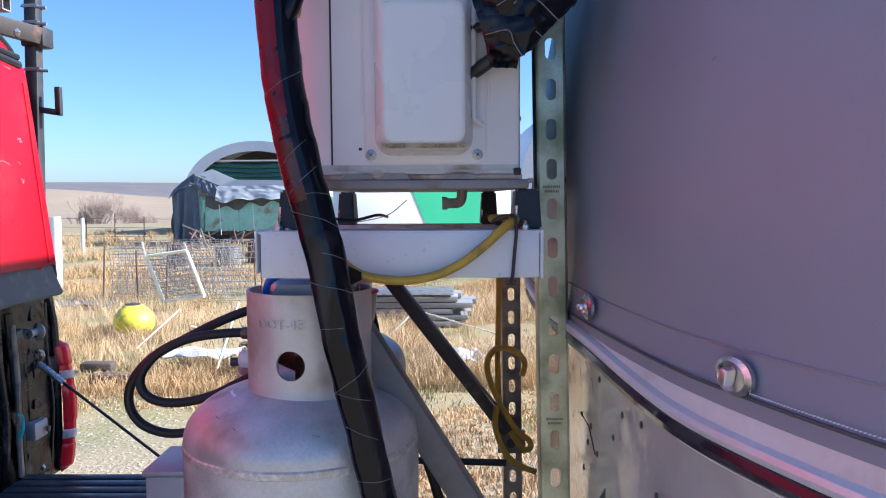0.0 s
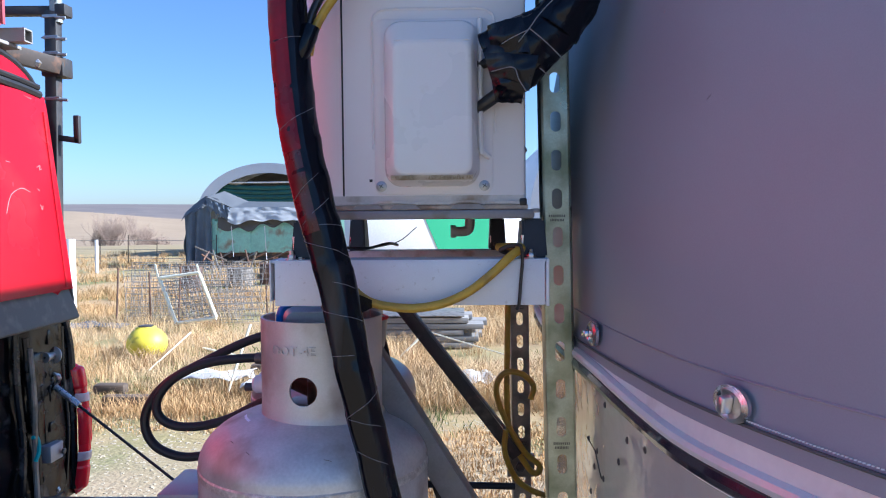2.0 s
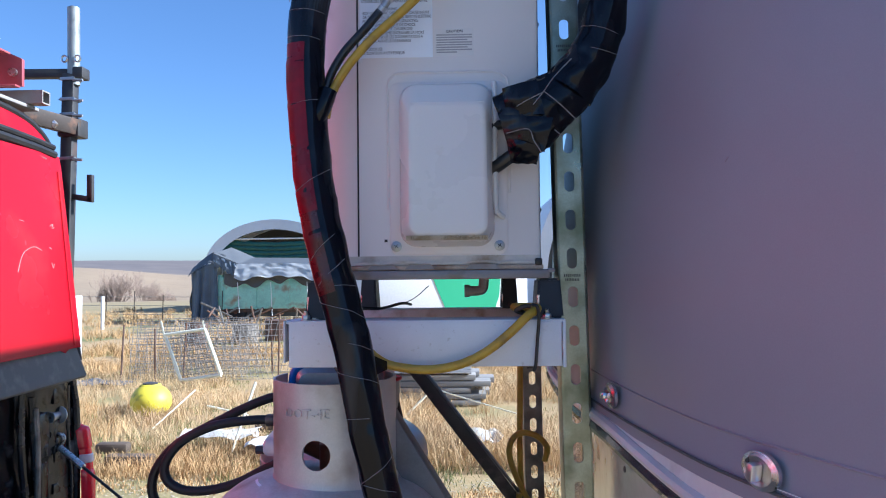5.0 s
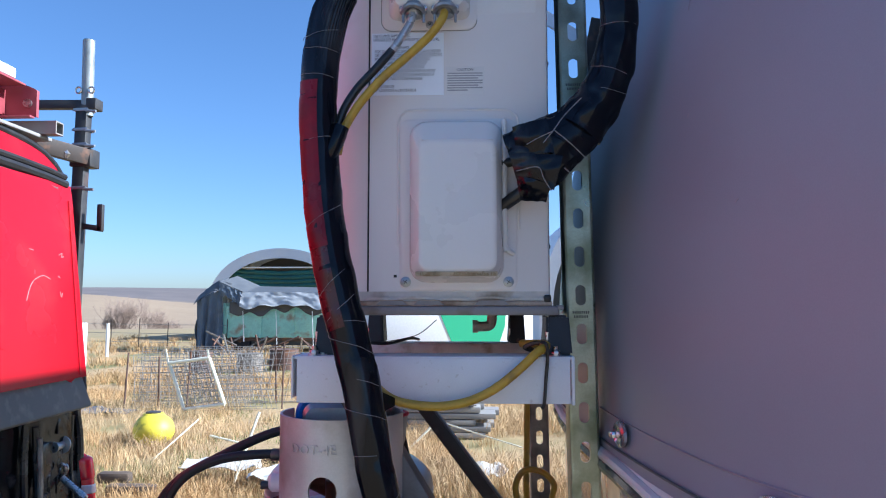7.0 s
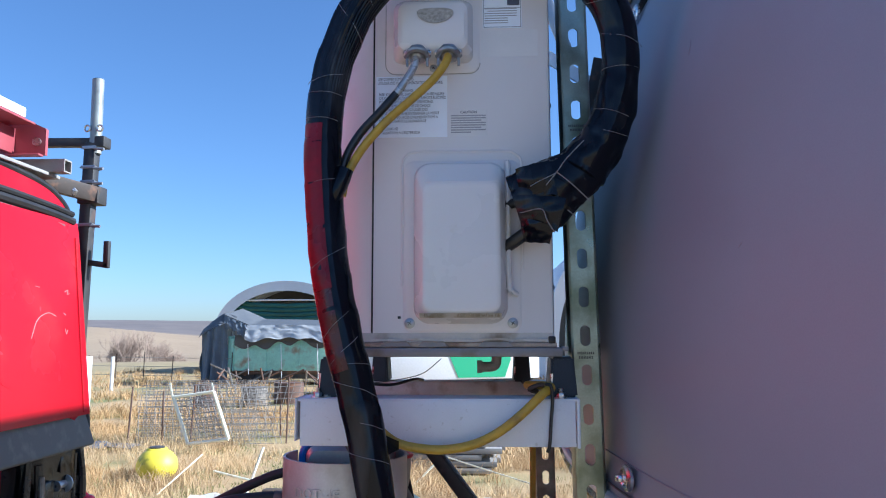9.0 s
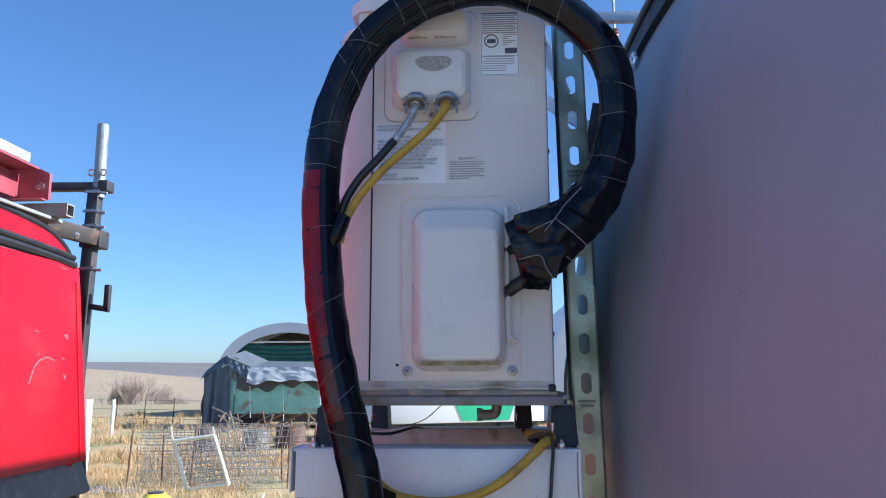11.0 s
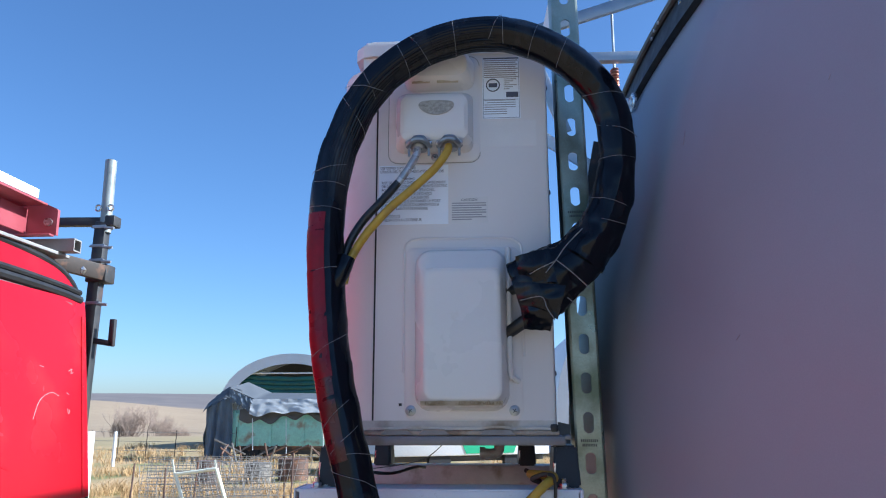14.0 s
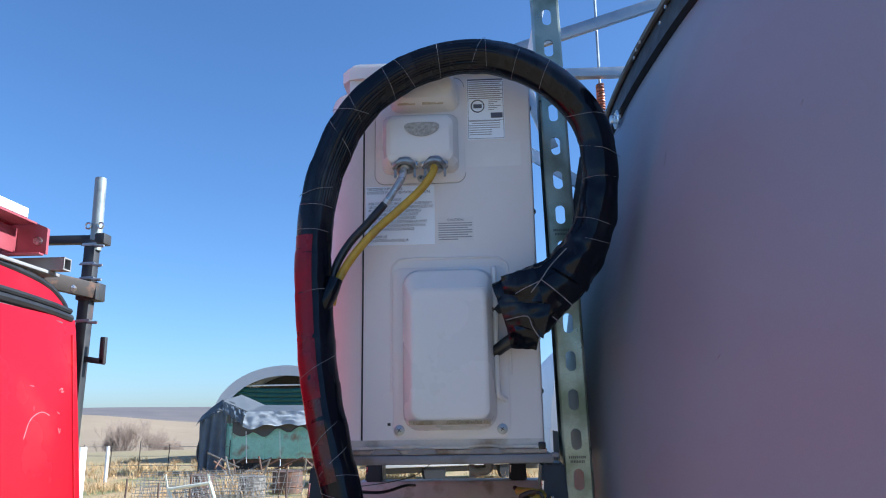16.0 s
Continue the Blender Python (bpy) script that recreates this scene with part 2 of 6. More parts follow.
def ground_material():
    m = bpy.data.materials.new("ground_soil_and_grass")
    m.use_nodes = True
    nt = m.node_tree
    N, L = nt.nodes, nt.links.new
    b = N["Principled BSDF"]
    tc = N.new("ShaderNodeTexCoord")

    def noise_at(s, detail, squash=(1, 1, 1)):
        mp = N.new("ShaderNodeMapping")
        mp.inputs["Scale"].default_value = squash
        n = N.new("ShaderNodeTexNoise")
        n.inputs["Scale"].default_value, n.inputs["Detail"].default_value = s, detail
        L(tc.outputs["Object"], mp.inputs[0]), L(mp.outputs[0], n.inputs["Vector"])
        return n.outputs[0]

    def mix(f, a, c):
        x = N.new("ShaderNodeMix")
        x.data_type = "RGBA"
        L(f, x.inputs[0])
        for i, v in ((6, a), (7, c)):
            if isinstance(v, tuple):
                x.inputs[i].default_value = (*v, 1)
            else:
                L(v, x.inputs[i])
        return x.outputs[2]

    def step(v, lo, hi):
        r = N.new("ShaderNodeMapRange")
        r.inputs[1].default_value, r.inputs[2].default_value = lo, hi
        L(v, r.inputs[0])
        return r.outputs[0]

    straw = mix(noise_at(14, 5), (0.30, 0.20, 0.095), (0.54, 0.385, 0.20))
    green = mix(noise_at(20, 4), (0.10, 0.12, 0.035), (0.27, 0.27, 0.10))
    near = mix(step(noise_at(0.55, 4), 0.46, 0.66), straw, green)
    gravel = mix(noise_at(45, 3), (0.25, 0.185, 0.10), (0.47, 0.37, 0.235))
    geo = N.new("ShaderNodeSeparateXYZ")
    L(tc.outputs["Object"], geo.inputs[0])
    wob = N.new("ShaderNodeMath")
    wob.operation = "MULTIPLY_ADD"
    wob.inputs[1].default_value = 2.2
    L(noise_at(1.1, 4), wob.inputs[0]), L(geo.outputs[1], wob.inputs[2])
    near = mix(step(wob.outputs[0], 6.4, 5.4), near, gravel)
    field = mix(noise_at(0.018, 5, (1, 0.3, 1)), (0.285, 0.205, 0.125), (0.375, 0.28, 0.175))
    field = mix(step(noise_at(0.5, 3, (0.12, 1, 1)), 0.45, 0.75), field, (0.25, 0.18, 0.11))
    olive = mix(noise_at(0.3, 4), (0.37, 0.275, 0.15), (0.26, 0.215, 0.10))
    far = mix(step(geo.outputs[1], 60, 75), olive, field)
    col = mix(step(geo.outputs[1], 22, 40), near, far)
    woods = mix(noise_at(0.02, 8), (0.095, 0.085, 0.085), (0.21, 0.175, 0.155))
    col = mix(step(geo.outputs[1], 1000, 1100), col, woods)
    L(col, b.inputs["Base Color"])
    b.inputs["Roughness"].default_value = 0.9
    bp = N.new("ShaderNodeBump")
    bp.inputs["Strength"].default_value, bp.inputs["Distance"].default_value = 0.5, 0.03
    L(noise_at(30, 4), bp.inputs["Height"]), L(bp.outputs[0], b.inputs["Normal"])
    return m


GROUND = ground_material()


# ---- helpers for building ----
def finish(name, bm, material, angle=30):
    me = bpy.data.meshes.new(name)
    bm.normal_update()
    bm.to_mesh(me)
    bm.free()
    me.materials.append(material)
    me.polygons.foreach_set("use_smooth", [True] * len(me.polygons))
    me.set_sharp_from_angle(angle=radians(angle))
    return new(name, me)


def hang(ob, parent):
    ob.parent = parent
    ob.matrix_parent_inverse = Matrix.Translation(-parent.location)
    return ob


def thing(name, base, label, category, group="", kind=""):
    ob = new(name)
    ob.location = base
    ob.empty_display_size = 0.1
    return tagged(ob, label, category, group, kind)


def part(name, bm, material, parent, label=""):
    return tagged(hang(finish(name, bm, material), parent), label)


def single(name, bm, material, label, category, group="", kind=""):
    return tagged(finish(name, bm, material), label, category, group, kind)


def B():
    return bmesh.new()


def box(bm, lo, hi, bev=0.0, turn=None, seg=2):
    lo, hi = Vector(lo), Vector(hi)
    c, s = (lo + hi) / 2, hi - lo
    vs = bmesh.ops.create_cube(bm, size=1.0)["verts"]
    for v in vs:
        v.co = Vector((v.co.x * s.x, v.co.y * s.y, v.co.z * s.z))
        if turn is not None:
            v.co = turn @ v.co
        v.co += c
    if bev:
        es = list({e for v in vs for e in v.link_edges})
        bmesh.ops.bevel(bm, geom=es, offset=bev, segments=seg, affect="EDGES", profile=0.5)
    return bm


def bar_between(bm, a, b, w, t, up=(0, 1, 0), bev=0.001):
    """A flat bar from a to b, w wide and t thick; t is measured along up."""
    a, b = Vector(a), Vector(b)
    d = (b - a).normalized()
    u = Vector(up)
    u = (u - d * u.dot(d)).normalized()
    m = Matrix((d, u.cross(d), u)).transposed()
    h = Vector(((b - a).length / 2, w / 2, t / 2))
    c = (a + b) / 2
    return box(bm, c - h, c + h, bev, m)


def sweep(bm, pts, radius, n=12, caps=True, half=None, flat=1.0):
    """A tube along pts; radius is a number or a function of the way 0..1 (and of the angle). half: an arc in radians."""
    pts = [Vector(p) for p in pts]
    rings = []
    ref = None
    for i, p in enumerate(pts):
        d = (pts[min(i + 1, len(pts) - 1)] - pts[max(i - 1, 0)]).normalized()
        if ref is None:
            ref = Vector((0, 1, 0)) if abs(d.y) < 0.9 else Vector((1, 0, 0))
        ref = (ref - d * ref.dot(d)).normalized()
        side = d.cross(ref)
        ring = []
        for k in range(n):
            a = 2 * math.pi * k / n if half is None else half[0] + (half[1] - half[0]) * k / (n - 1)
            r = radius(i / (len(pts) - 1), a) if callable(radius) else radius
            ring.append(bm.verts.new(p + ref * math.cos(a) * r * flat + side * math.sin(a) * r))
        rings.append(ring)
    m = n if half is None else n - 1
    for r0, r1 in zip(rings, rings[1:]):
        for k in range(m):
            bm.faces.new((r0[k], r0[(k + 1) % n], r1[(k + 1) % n], r1[k]))
    if caps and half is None:
        bm.faces.new(rings[0][::-1]), bm.faces.new(rings[-1])
    return bm


def rod(bm, a, b, r, n=12, r2=None):
    r2 = r if r2 is None else r2
    return sweep(bm, [a, b], lambda s, _: r + (r2 - r) * s, n)


def spline(pts, n=12):
    """Catmull-Rom through pts, n steps a span."""
    P = [Vector(p) for p in pts]
    P = [2 * P[0] - P[1]] + P + [2 * P[-1] - P[-2]]
    out = []
    for i in range(1, len(P) - 2):
        for k in range(n):
            t = k / n
            a, b, c, d = P[i - 1:i + 3]
            out.append(0.5 * (2 * b + (c - a) * t + (2 * a - 5 * b + 4 * c - d) * t * t + (3 * b - a - 3 * c + d) * t ** 3))
    return out + [P[-2]]


def lathe(bm, profile, centre, n=48, axis="z"):
    rings = []
    for r, h in profile:
        ring = []
        for k in range(n):
            a = 2 * math.pi * k / n
            v = Vector((r * math.cos(a), r * math.sin(a), h))
            if axis == "y":
                v = Vector((v.x, v.z, v.y))
            if axis == "x":
                v = Vector((v.z, v.x, v.y))
            ring.append(bm.verts.new(v + Vector(centre)))
        rings.append(ring)
    for r0, r1 in zip(rings, rings[1:]):
        for k in range(n):
            bm.faces.new((r0[k], r0[(k + 1) % n], r1[(k + 1) % n], r1[k]))
    bm.faces.new(rings[0][::-1]), bm.faces.new(rings[-1])
    bmesh.ops.recalc_face_normals(bm, faces=bm.faces)
    return bm


def rounded(x0, x1, z0, z1, r, n=5):
    out = []
    for cx, cz, a0 in ((x1 - r, z1 - r, 0), (x0 + r, z1 - r, 90), (x0 + r, z0 + r, 180), (x1 - r, z0 + r, 270)):
        for k in range(n + 1):
            a = radians(a0 + 90 * k / n)
            out.append((cx + r * math.cos(a), cz + r * math.sin(a)))
    return out


def loft(bm, sections):
    """Rounded rectangles (x0, x1, z0, z1, radius, y) joined to one closed solid, from the back to the front."""
    rings = [[bm.verts.new((x, s[5], z)) for x, z in rounded(*s[:5])] for s in sections]
    n = len(rings[0])
    for r0, r1 in zip(rings, rings[1:]):
        for k in range(n):
            bm.faces.new((r0[k], r0[(k + 1) % n], r1[(k + 1) % n], r1[k]))
    bm.faces.new(rings[0][::-1]), bm.faces.new(rings[-1])
    bmesh.ops.recalc_face_normals(bm, faces=bm.faces)
    return bm


def grid(bm, f, nu, nv):
    vs = [[bm.verts.new(f(u / nu, v / nv)) for v in range(nv + 1)] for u in range(nu + 1)]
    for i in range(nu):
        for j in range(nv):
            bm.faces.new((vs[i][j], vs[i + 1][j], vs[i + 1][j + 1], vs[i][j + 1]))
    return bm


def thick(bm, t):
    bmesh.ops.recalc_face_normals(bm, faces=bm.faces)
    bmesh.ops.solidify(bm, geom=bm.faces[:], thickness=t)
    return bm


def hexagon(bm, c, r, h, axis="z"):
    return lathe(bm, [(r * 0.9, 0), (r, h * 0.15), (r, h * 0.85), (r * 0.88, h)], c, 6, axis)


def lettering(text, size, x, y, z, material, parent, depth=0.0002, align="LEFT", width=0.0):
    """Upright letters in the built-in font on a face that looks towards -y."""
    cu = bpy.data.curves.new("text", "FONT")
    cu.body, cu.size, cu.extrude, cu.align_x, cu.resolution_u = text, size, depth, align, 2
    tmp = bpy.data.objects.new("text", cu)
    scene.collection.objects.link(tmp)
    me = bpy.data.meshes.new_from_object(tmp.evaluated_get(bpy.context.evaluated_depsgraph_get()))
    bpy.data.objects.remove(tmp)
    k = 1.0
    if width and len(me.vertices):
        xs = [v.co.x for v in me.vertices]
        k = width / (max(xs) - min(xs))
    me.transform(Matrix.Translation((x, y, z)) @ Matrix.Rotation(radians(90), 4, "X") @ Matrix.Diagonal((k, 1, 1, 1)))
    me.materials.clear()
    me.materials.append(material)
    return hang(new("lettering", me), parent)


# ---- ground ----
def height(x, y):
    r = math.hypot(x, y)
    keys = ((0, 0), (35, 0), (70, -0.7), (125, -4.9), (200, -7.0), (330, -5.0), (650, 6.5), (900, 10.5), (1100, 9), (1600, 29), (2600, 31), (4200, 24))
    for (a, ha), (b, hb) in zip(keys, keys[1:]):
        if r <= b:
            s = (r - a) / (b - a)
            h = ha + (hb - ha) * s * s * (3 - 2 * s)
            break
    else:
        h = 30
    # the near crest falls away towards the shelter, and a second field rises behind it
    az = math.degrees(math.atan2(x, y))
    k = min(1, max(0, (-az - 19.5) / 10.0))
    k = k * k * (3 - 2 * k)
    crest = min(1, max(0, (r - 280) / 300)) * min(1, max(0, (1350 - r) / 250))
    h -= crest * (1 - k) * 11.0
    far = min(1, max(0, (r - 60) / 600))
    h += far * 2.0 * noise.noise(Vector((x * 0.004, y * 0.004, 0)))
    return h + (r > 1000) * min(1, (r - 1000) / 500) * 9 * noise.noise(Vector((x * 0.003, y * 0.001, 4)))


bm = B()
radii = [0.0] + [0.6 * 1.11 ** k for k in range(85)]
radii = [r for r in radii if r < 4200] + [4300]
SEG = 240
rings = []
for r in radii[1:]:
    rings.append([bm.verts.new((r * math.sin(2 * math.pi * k / SEG), r * math.cos(2 * math.pi * k / SEG), height(r * math.sin(2 * math.pi * k / SEG), r * math.cos(2 * math.pi * k / SEG)))) for k in range(SEG)])
bm.faces.new(rings[0][::-1])
for r0, r1 in zip(rings, rings[1:]):
    for k in range(SEG):
        bm.faces.new((r0[k], r1[k], r1[(k + 1) % SEG], r0[(k + 1) % SEG]))
bmesh.ops.recalc_face_normals(bm, faces=bm.faces)
ground = single("ground", bm, GROUND, "dry straw-coloured farm ground running out to stubble hills", "ground", kind="structure")


# ---- trailer ----
def wall_x(y, z):
    e = max(0.0, abs(y - 1.25) - 0.95)
    x = 0.172 + min(abs(y - 1.25), 0.95) ** 2 / 7 + 0.27 * e / 0.95 + 0.28 - math.sqrt(max(0, 0.28 ** 2 - min(e, 0.28) ** 2))
    x += 0.27 * max(0.0, abs(y - 1.25) - 0.61) ** 1.6
    if z > 1.45:
        x += 0.126 * ((z - 1.45) / 0.77) ** 2.4
    if z > 2.22:
        x += 1.2 * ((z - 2.22) / 0.78) ** 1.35
    if z < 1.30:
        x += 0.06 * ((1.30 - z) / 0.8) ** 2
    return x


def fold(y, z):
    """Soft pulls in the sheet running down from the top rail."""
    out = 0.0
    for ya, za, yb, zb, amp, w in ((0.74, 2.14, 0.95, 1.74, 0.0018, 0.026), (0.64, 2.20, 0.72, 1.90, 0.0010, 0.020)):
        dy, dz = yb - ya, zb - za
        s = min(1.15, max(-0.15, ((y - ya) * dy + (z - za) * dz) / (dy * dy + dz * dz)))
        d = math.hypot(y - ya - s * dy, z - za - s * dz)
        out += amp * math.exp(-(d / w) ** 2) * (1 - 0.6 * max(0, min(1, s)))
    return out + 0.0007 * noise.noise(Vector((y * 6, z * 4, 2)))


Y0, Y1 = 0.022, 2.478
trailer = thing("travel_trailer", (0.9, 1.25, 0.0), "aluminium travel trailer with a grey stone guard on its bowed front", "trailer")
bm = grid(B(), lambda u, v: (wall_x(Y0 + (Y1 - Y0) * u, 0.52 + 0.92 * v) + 0.006, Y0 + (Y1 - Y0) * u, 0.52 + 0.92 * v), 90, 30)
part("lower_skin", thick(bm, 0.004), POLISHED, trailer, "weathered polished aluminium front skin")
bm = grid(B(), lambda u, v: (wall_x(Y0 + (Y1 - Y0) * u, 1.421 + 0.797 * v) - 0.006 - 0.006 * math.exp(-((v - 0.0) / 0.05) ** 2) - fold(Y0 + (Y1 - Y0) * u, 1.421 + 0.797 * v), Y0 + (Y1 - Y0) * u, 1.421 + 0.797 * v), 160, 90)
guard = part("stone_guard", thick(bm, 0.006), GUARD, trailer, "grey-violet satin stone guard panel")
bm = grid(B(), lambda u, v: (wall_x(Y0 + (Y1 - Y0) * u, 2.22 + 0.78 * v) + 0.02, Y0 + (Y1 - Y0) * u * 1.0, 2.22 + 0.78 * v), 60, 14)
part("upper_skin", thick(bm, 0.004), POLISHED, trailer)
bm = B()
for y in (Y0, Y1):
    xs = wall_x(y, 1.3)
    box(bm, (xs, y - 0.01, 0.52), (6.5, y + 0.01, 2.72), 0.004)
part("side_wall", bm, POLISHED, trailer)
bm = box(B(), (1.35, Y0, 2.6), (6.5, Y1, 3.08), 0.16, seg=4)
part("roof", bm, POLISHED, trailer)
bm = box(B(), (0.5, Y0 + 0.05, 0.45), (6.5, Y1 - 0.05, 0.53), 0.01)
part("underframe", bm, DARKBAR, trailer)
bm = B()
for s in (1, -1):
    bar_between(bm, (0.8, 1.25 + s * 0.85, 0.56), (-0.95, 1.25 + s * 0.10, 0.56), 0.05, 0.10, up=(0, 0, 1), bev=0.004)
box(bm, (-1.05, 1.15, 0.51), (-0.9, 1.35, 0.61), 0.01)
part("tongue_frame", bm, DARKBAR, trailer, "black steel A-frame tongue")
bm = box(B(), (-0.52, 0.75, 0.62), (0.20, 1.62, 0.64), 0.004)
part("tongue_deck", bm, ZINC_DULL, trailer)
for s in (1, -1):
    for x in (3.6, 4.5):
        w = part("wheel", lathe(B(), [(0.20, -0.1), (0.33, -0.1), (0.35, -0.06), (0.35, 0.06), (0.33, 0.1), (0.20, 0.1)], (x, 1.25 + s * 1.1, 0.35), 32, "y"), RUBBER, trailer)
        part("rim", lathe(B(), [(0.05, -0.105), (0.19, -0.09), (0.19, 0.09), (0.05, 0.105)], (x, 1.25 + s * 1.1, 0.35), 24, "y"), GALV, w)


def rise(y):
    """The belt moulding climbs a little towards the middle of the nose."""
    s = min(1, max(0, (1.25 - abs(y - 1.25) - 0.56) / 0.38))
    return 0.0205 * s * s * (3 - 2 * s)


def along(dx, z, y0=Y0, y1=Y1, n=90):
    ys = [y0 + (y1 - y0) * k / n for k in range(n + 1)]
    return [(wall_x(y, 1.4) + dx, y, z + rise(y)) for y in ys]


trim = part("belt_trim", sweep(B(), along(-0.010, 1.3815), 0.0112, 10, flat=1.0), TRIM_DARK, trailer, "dark insert of the chrome belt moulding")
part("chrome_lip", sweep(B(), along(-0.0120, 1.3958), 0.0088, 10), LIP, trim)
part("chrome_lip", sweep(B(), along(-0.004, 1.3690), 0.0045, 8), LIP, trim)
part("ledge", thick(grid(B(), lambda u, v: (wall_x(Y0 + (Y1 - Y0) * u, 1.4) - 0.0145 + 0.005 * v, Y0 + (Y1 - Y0) * u, 1.400 + rise(Y0 + (Y1 - Y0) * u) * (1 - v) + 0.027 * v), 90, 3), 0.002), LEDGE, trim, "bright sloping ledge")
part("hem", sweep(B(), [(wall_x(y, 1.44) - 0.0142, y, 1.4365) for y in np.linspace(Y0, Y1, 91)], 0.0016, 6), GREY_TRIM, guard, "stitched bottom hem of the guard")
part("hem", sweep(B(), [(wall_x(y, 1.47) - 0.0078, y, 1.473 + 0.002 * math.sin(y * 7)) for y in np.linspace(Y0, Y1, 91)], 0.0011, 6), GUARD_EDGE, guard)
bm = B()
for k in range(90):
    y = 0.24 + 0.0032 * k
    bar_between(bm, (wall_x(y, 1.43) - 0.0150, y, 1.4415), (wall_x(y + 0.002, 1.43) - 0.0150, y + 0.002, 1.4410), 0.0011, 0.0009, up=(1, 0, 0), bev=0)
part("stitching", bm, WHITE_BAR, guard, "row of pale stitches along the hem")
bm = grid(B(), lambda u, v: (wall_x(Y0 + (Y1 - Y0) * u, 2.2) - 0.016 + 0.012 * v, Y0 + (Y1 - Y0) * u, 2.205 + 0.055 * v), 80, 3)
rail = part("top_rail", thick(bm, 0.012), SEAM_DARK, trailer, "dark slotted rail along the top of the guard")
part("rail_cap", sweep(B(), [(wall_x(y, 2.2) - 0.008, y, 2.262) for y in np.linspace(Y0, Y1, 81)], 0.006, 8), GREY_TRIM, rail)
for y in (0.60, 0.66, 0.72, 0.86, 0.885, 0.98, 1.0, 1.015):
    part("rail_rivet", lathe(B(), [(0.003, 0), (0.003, 0.002), (0.0015, 0.003)], (wall_x(y, 2.2) - 0.024, y, 2.23 + 0.012 * math.sin(y * 40)), 8, "x"), BOLT, rail)


def turn_button(y, z, closed):
    """An oval turn-button fastener on the guard."""
    x = wall_x(y, z) - 0.0135
    slope = math.atan2(wall_x(y + 0.01, z) - wall_x(y - 0.01, z), 0.02)
    base = lathe(B(), [(0.0125, 0), (0.0165, -0.0005), (0.0165, -0.003), (0.0125, -0.0045), (0.009, -0.003)], (0, 0, 0), 28, "x")
    bmesh.ops.scale(base, vec=(1.5, 1.38, 0.97), verts=base.verts)
    knob = box(B(), (-0.016, -0.0045, -0.008), (-0.004, 0.0045, 0.008), 0.0032)
    m = Matrix.Translation((x, y, z)) @ Matrix.Rotation(-slope, 4, "Z") 
    bmesh.ops.transform(base, matrix=m, verts=base.verts)
    bmesh.ops.transform(knob, matrix=m @ Matrix.Rotation(radians(closed), 4, "X"), verts=knob.verts)
    p = part("turn_button", base, NICKEL, guard, "chrome turn-button fastener")
    q = finish("turn_button", knob, NICKEL)
    q.parent = p.parent
    q.matrix_parent_inverse = p.matrix_parent_inverse.copy()


for y, z, c in ((0.536, 1.4515, 12), (0.868, 1.459, 84), (1.20, 1.462, 10), (1.16, 2.186, 0), (0.35, 2.18, 0)):
    turn_button(y, z, c)
for y, z in ((0.875, 1.364), (0.954, 1.296), (0.911, 1.292), (0.79, 1.343), (0.734, 1.349), (0.82, 1.307), (0.924, 1.266), (0.882, 1.264), (0.945, 1.224), (0.693, 1.286), (0.62, 1.25)):
    part("rivet", lathe(B(), [(0.0044, 0), (0.0042, -0.0014), (0.0016, -0.0026)], (wall_x(y, z) + 0.0025, y, z), 8, "x"), DARKBAR, trailer)
for pts in (((0.775, 1.985), (0.773, 1.975), (0.773, 1.966)), ((0.60, 1.72), (0.605, 1.716)), ((0.72, 1.83), (0.722, 1.826)), ((0.50, 1.93), (0.502, 1.925))):
    q = finish("scratch", sweep(B(), spline([(wall_x(y, z) - 0.0066, y, z) for y, z in pts], 4), 0.0005, 5), GUARD_EDGE)
    q.parent = guard
    q.matrix_parent_inverse = Matrix.Identity(4)
part("seam_crack", sweep(B(), [(wall_x(y, z) - 0.0006, y, z) for y, z in ((0.954, 1.298), (0.911, 1.292), (0.895, 1.275), (0.882, 1.264))], 0.0008, 5), SEAM_DARK, trailer)
part("skin_tear", thick(grid(B(), lambda u, v: (wall_x(0.85, 1.2) - 0.002 - 0.006 * u, 0.83 + 0.05 * u * (1 - 0.5 * v), 1.175 + 0.065 * v - 0.03 * u), 6, 6), 0.001), DARKBAR, trailer)

# aerial frame fixed to the trailer behind the unit
aerial = thing("aerial_frame", (0.3, 1.62, 2.1), "bare aluminium angle frame with a whip aerial on a copper coil", "aerial")
part("crossbar", box(B(), (0.02, 1.54, 2.453), (0.44, 1.56, 2.475), 0.001), GALV, aerial)
part("brace", bar_between(B(), (0.06, 1.55, 2.515), (0.62, 1.55, 2.690), 0.028, 0.014), GALV, aerial, "sloping aluminium brace")
part("brace", bar_between(B(), (0.128, 1.52, 2.40), (0.186, 1.50, 2.66), 0.020, 0.006), WHITE_STEEL, aerial)
part("brace", bar_between(B(), (0.125, 1.42, 2.38), (0.180, 1.42, 2.23), 0.026, 0.005), GALV, aerial)
part("brace", bar_between(B(), (0.10, 1.44, 2.25), (0.25, 1.40, 2.13), 0.024, 0.005), WHITE_STEEL, aerial)
part("angle_foot", bar_between(B(), (0.215, 1.40, 2.05), (0.245, 1.40, 2.20), 0.022, 0.005), RACK_RUST, aerial)
rodx, rody = 0.319, 1.58
part("whip", rod(B(), (rodx, rody, 2.44), (rodx + 0.004, rody, 3.3), 0.0035, 8), GALV, aerial)
coil = [(rodx + 0.008 * math.cos(a), rody + 0.008 * math.sin(a), 2.378 + 0.07 * a / (2 * math.pi * 10)) for a in np.linspace(0, 2 * math.pi * 10, 180)]
